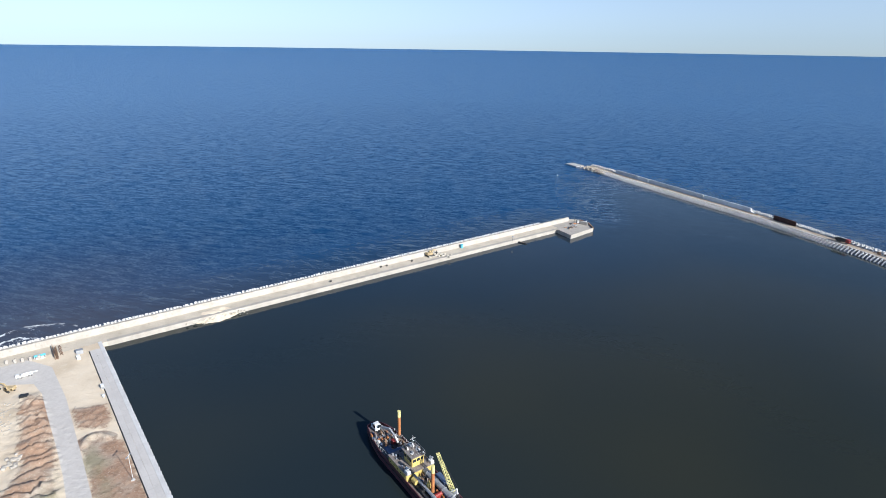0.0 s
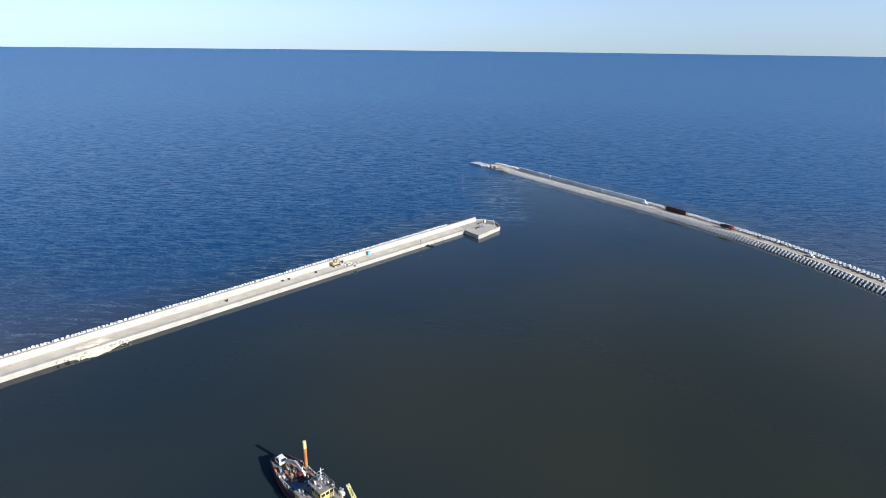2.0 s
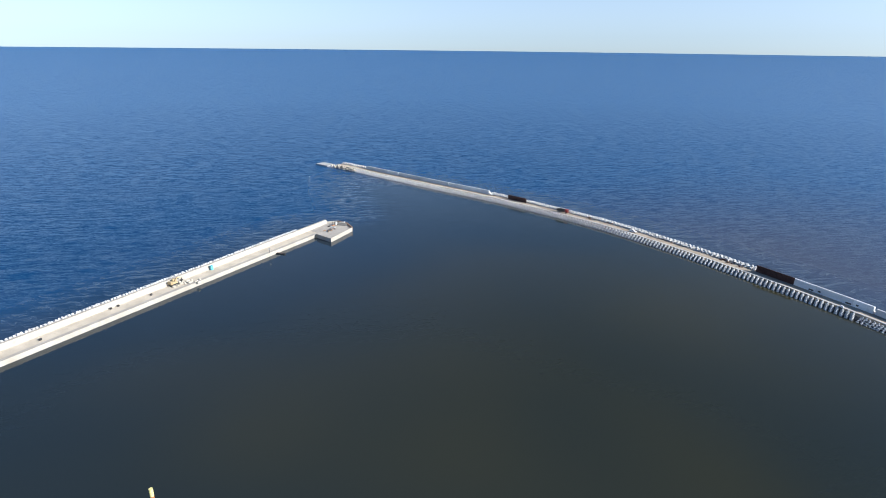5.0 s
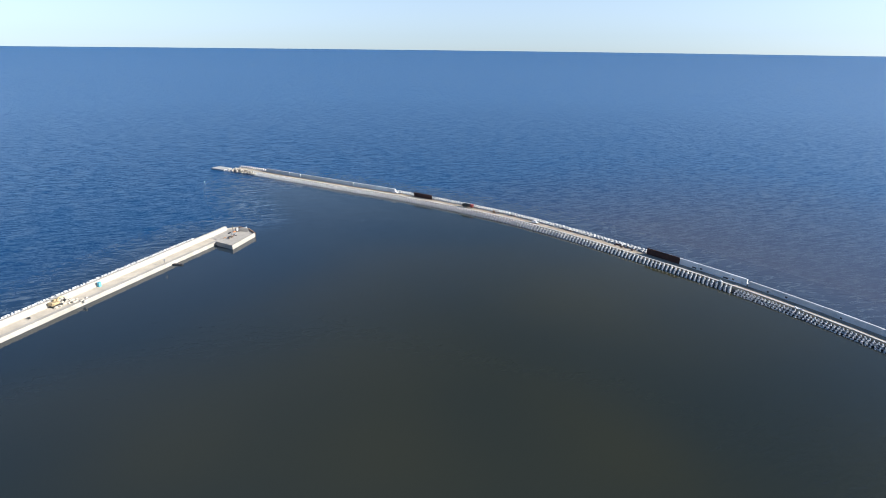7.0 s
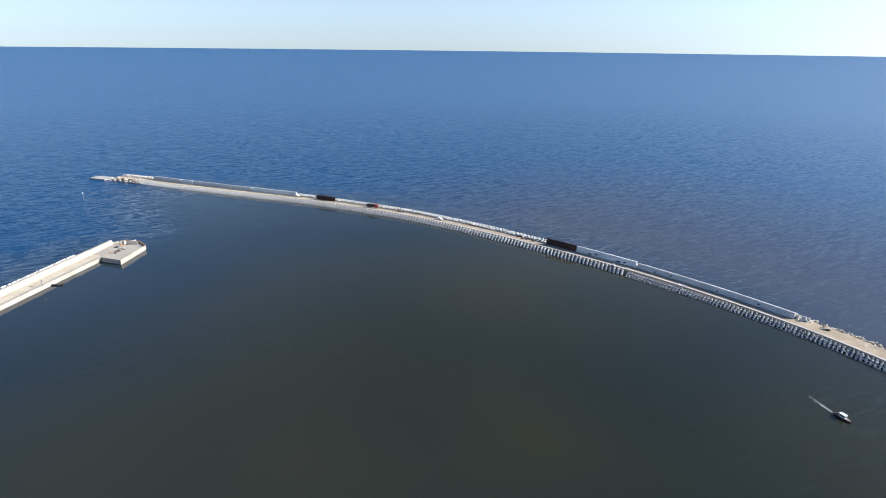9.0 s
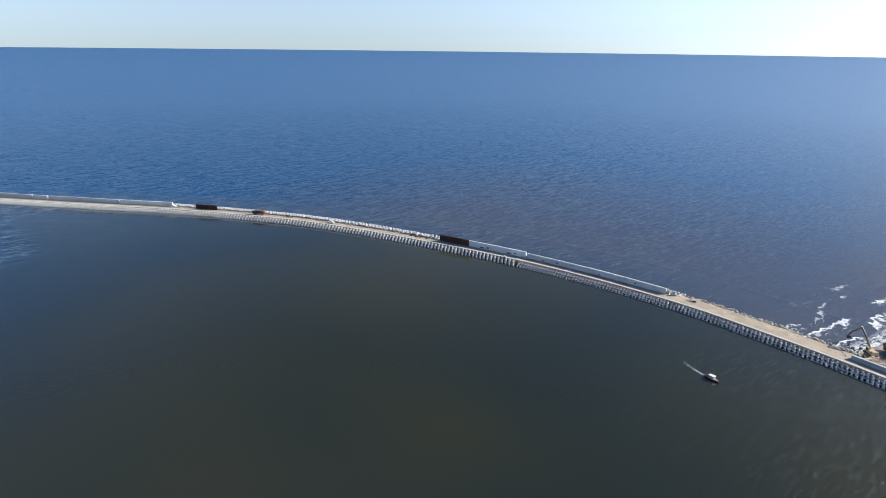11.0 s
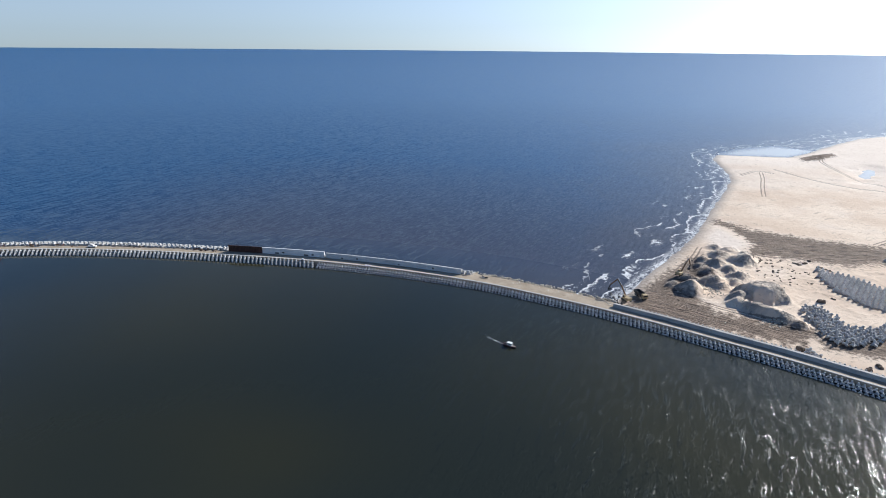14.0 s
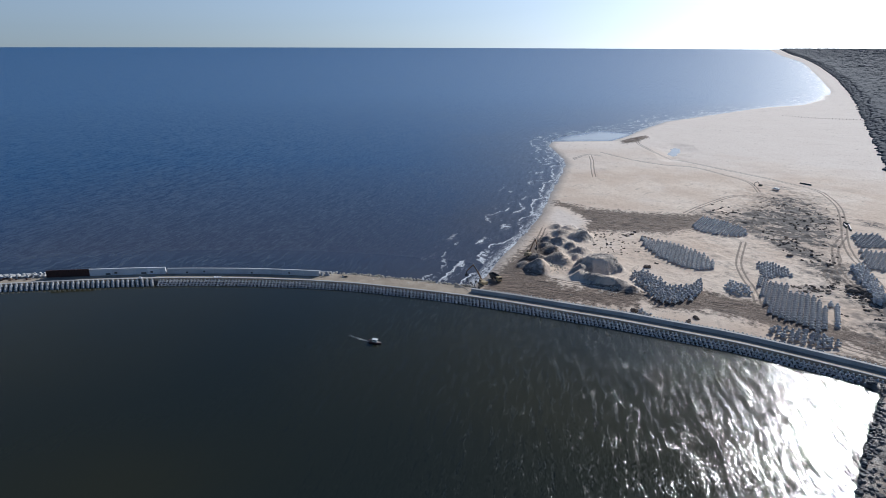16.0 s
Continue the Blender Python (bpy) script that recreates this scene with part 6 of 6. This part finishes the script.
def shelter():
    base = thing("tarpaulin_shelter", "turquoise sheet roof over stored goods", "shelter", pose(-157.6, 193.8, 2.5, 0, 0, 35) @ Matrix.Scale(0.6, 4))
    roof = Build().add([(-3.2, -1.4, 2.3), (3.2, -1.4, 2.3), (3.2, 0, 2.9), (-3.2, 0, 2.9), (-3.2, 1.4, 2.3), (3.2, 1.4, 2.3), (-3.2, -1.4, 2.2), (3.2, -1.4, 2.2), (3.2, 0, 2.8), (-3.2, 0, 2.8), (-3.2, 1.4, 2.2), (3.2, 1.4, 2.2)],
                       [(0, 1, 2, 3), (3, 2, 5, 4), (7, 6, 9, 8), (8, 9, 10, 11), (0, 6, 7, 1), (4, 5, 11, 10), (0, 3, 9, 6), (3, 4, 10, 9), (1, 7, 8, 2), (2, 8, 11, 5)])
    part("roof", roof, CYAN, base)
    for x in (-3, 0, 3):
        for y in (-1.2, 1.2):
            part("post", Build().tube((x, y, 0), (x, y, 2.3), 0.08), WHITE_PAINT, base)
    part("goods", Build().box(-2.4, 2.2, -0.8, 0.8, 0, 1.2, None, 0.1), WHITE_PAINT, base)


shelter()


def timber_stack():
    base = thing("timber_stack", "dark leaning timber shuttering stack on the sand", "timber stack", pose(-153.6, 197.6, 2.5, 0, 0, -52) @ Matrix.Scale(0.8, 4))
    for i in range(9):
        part("beam", Build().box(-7 + 0.2 * (i % 3), 7 - 0.3 * (i % 2), -0.7 + 0.28 * (i % 4), -0.46 + 0.28 * (i % 4), 0.3 * (i // 3), 0.3 * (i // 3) + 0.24), TIMBER, base)
    part("frame", Build().box(-6.5, 6.5, -1.25, -1.0, 0, 2.4).bar((-6.5, -1.2, 2.5), (6.5, -1.2, 2.5), 0.25), TIMBER, base)
    for x in (-6, -3, 0, 3):
        part("trestle", Build().bar((x, 1.2, 0), (x + 0.5, 1.8, 1.6), 0.2).bar((x + 1.0, 2.4, 0), (x + 0.5, 1.8, 1.6), 0.2).bar((x, 1.4, 1.0), (x + 1.2, 2.2, 1.0), 0.15), TIMBER, base)


timber_stack()
for i, s in enumerate((0, 3.4, 6.4, 9.2, 12.4, 15.6)):
    x, y = -154.6 - 0.80 * (s + 3.6), 194.4 - 0.33 * (s + 3.6)
    blk = thing("concrete_block", "pale upright concrete block stored in a row", "concrete block", pose(x, y, 2.5, 0, 0, 20 + 7 * i), "concrete blocks in the yard")
    part("body", Build().box(-0.5, 0.5, -0.35, 0.35, 0, 1.7, None, 0.08), WHITE_CONC, blk)
    part("lifting_eye", Build().tube((0, -0.12, 1.7), (0, 0.12, 1.9), 0.05), DARK_STEEL, blk)
rocks("concrete_rubble", [(rng.gauss(-125.5, 1.2), rng.gauss(135.5, 2.4), 3.0, rng.uniform(0.4, 0.9)) for _ in range(26)], WHITE_CONC, "heap of broken white concrete beside the soil")
rocks("white_rubble", [(rng.gauss(-146, 4), rng.gauss(152, 7), 2.55, rng.uniform(0.15, 0.5)) for _ in range(330)], WHITE_CONC, "broken pale concrete strewn over the yard")
rocks("slump_rubble", [(-139.7 + 0.801 * s + 0.598 * o, 208.5 + 0.598 * s - 0.801 * o, 1.6 - 0.5 * o, rng.uniform(0.25, 0.6)) for s, o in ((rng.gauss(45, 7), abs(rng.gauss(0, 1.7))) for _ in range(70))], ROCK, "pale rubble spilling from the breakwater into the basin")


def slump():
    """Spilled sand at the foot of the roadway."""
    s, o = np.meshgrid(np.arange(16, 68, 0.8), np.arange(-5.5, 8.5, 0.7))
    x, y = -139.7 + 0.801 * s + 0.598 * o, 208.5 + 0.598 * s - 0.801 * o
    bulge = np.clip(1 - ((s - 45) / 15) ** 2, 0, 1)
    z = 2.45 - np.clip(o + 1.8, 0, None) * 0.55 / (0.25 + bulge) - (1 - bulge) * 2.6 + 0.3 * lumps(x, y, 5, 2)
    zero = np.zeros(x.shape)
    grid_sheet("sand_slump", x, y, np.maximum(z, -1.0), YARD, dict(soil=zero, paved=zero, grass=zero), label="pale sand spilled over the breakwater edge", category="sand heap", kind="stuff")


slump()
rocks("roadway_rubble", [(rng.gauss(-3.5, 3.2), rng.gauss(317.3, 1.6), 2.4, rng.uniform(0.4, 1.1)) for _ in range(60)], ROCK, "tan rubble heap on the roadway")
excavator(pose(-7.6, 316.2, 2.1, 0, 0, 30), TAN_PAINT, "tan excavator beside a rubble heap on the roadway", 10.0, ((0.8, 1.8), (2.8, 3.4), (4.6, 2.6), (4.8, 1.0)))
site_hut(pose(11.6, 331.0, 2.1, 0, 0, 36), CYAN, "small turquoise site toilet on the roadway", 1.4, 1.4, 2.3)
for x, y in ((-59, 274.5), (-34.8, 296.5), (-31.8, 298.5), (-18, 306.5)):
    site_hut(pose(x, y, 2.1, 0, 0, 36), DARK_STEEL, "small dark tool box on the roadway", 0.9, 0.7, 0.7)


def mast_sign(x, y):
    base = thing("marker_post", "thin dark marker post at the roadway edge", "post", pose(x, y, 2.2))
    part("pole", Build().tube((0, 0, 0), (0, 0, 3.6), 0.09), DARK_STEEL, base)
    part("board", Build().box(-0.5, 0.5, -0.05, 0.05, 2.6, 3.5), STEEL, base)


mast_sign(44.8, 345.2)
log = thing("workboat", "low dark work float moored beside the breakwater", "float", pose(51.6, 347.6, 0, 0, 0, -40))
part("hull", Build().prism([(-3.2, -0.7), (2.6, -0.7), (3.3, 0), (2.6, 0.7), (-3.2, 0.7)], -0.2, 0.6, top_scale=1.06), DARK_STEEL, log)
part("thwart", Build().box(-1.6, -1.3, -0.7, 0.7, 0.6, 0.7).box(0.8, 1.1, -0.7, 0.7, 0.6, 0.7), TIMBER, log)
crate_pile(pose(90, 377, 2.2, 0, 0, 40), "building materials lying on the caisson head", [STEEL, TIMBER, DARK_STEEL], 14, 5.5, 12)
crate_pile(pose(94, 384, 2.2, 0, 0, 20), "steel and timber on the caisson head", [STEEL, ORANGE_RUST, DARK_STEEL], 10, 4.5, 13)
frame_ob = thing("steel_frame", "white steel panel and dark column on the caisson head", "steel frame", pose(98.2, 384.5, 2.2, 0, 0, -20))
part("panel", Build().box(-3.2, 3.2, -0.15, 0.15, 0.3, 2.4, None, 0.05), WHITE_PAINT, frame_ob)
for px in (-3.3, 3.3):
    part("column", Build().bar((px, 0, 0), (px, 0, 3.0), 0.4), DARK_STEEL if px < 0 else WHITE_PAINT, frame_ob)
part("mast", Build().tube((-5.2, -1.0, 0), (-5.2, -1.0, 5.4), 0.2, 0.12), DARK_STEEL, frame_ob)


# ---- far small things ----
buoy = thing("buoy", "small white marker buoy floating at the harbour mouth", "buoy", pose(113, 556, 0) @ Matrix.Scale(0.6, 4))
part("float", Build().tube((0, 0, -0.5), (0, 0, 0.7), 0.75, 0.75, 10), WHITE_PAINT, buoy)
part("cone", Build().tube((0, 0, 0.7), (0, 0, 1.9), 0.5, 0.12, 10), WHITE_PAINT, buoy)
fence = thing("fence", "low row of dark posts across the far beach", "fence", pose(0, 0, 0))
for fx, fy in smooth_line([(991, -622), (955, -654), (927, -724)], 5.0):
    fz = float(bowl(fx, fy)) + 1.6
    part("post", Build().bar((fx, fy, fz), (fx, fy, fz + 2.2), 0.5), TIMBER, fence)
for (ax, ay), (bx, by) in (((489, -326), (481, -331)), ((368, -278), (361, -275)), ((366, -280), (354, -273)), ((373, -282), (368, -282))):
    fz = beach_z((ax + bx) / 2, (ay + by) / 2) + 0.5
    solid("pipe", Build().tube((ax, ay, fz), (bx, by, fz), 0.6, 0.6, 10), DARK_STEEL, "dark steel pipe lying beside the sand track", "pipe", "pipes on the sand")
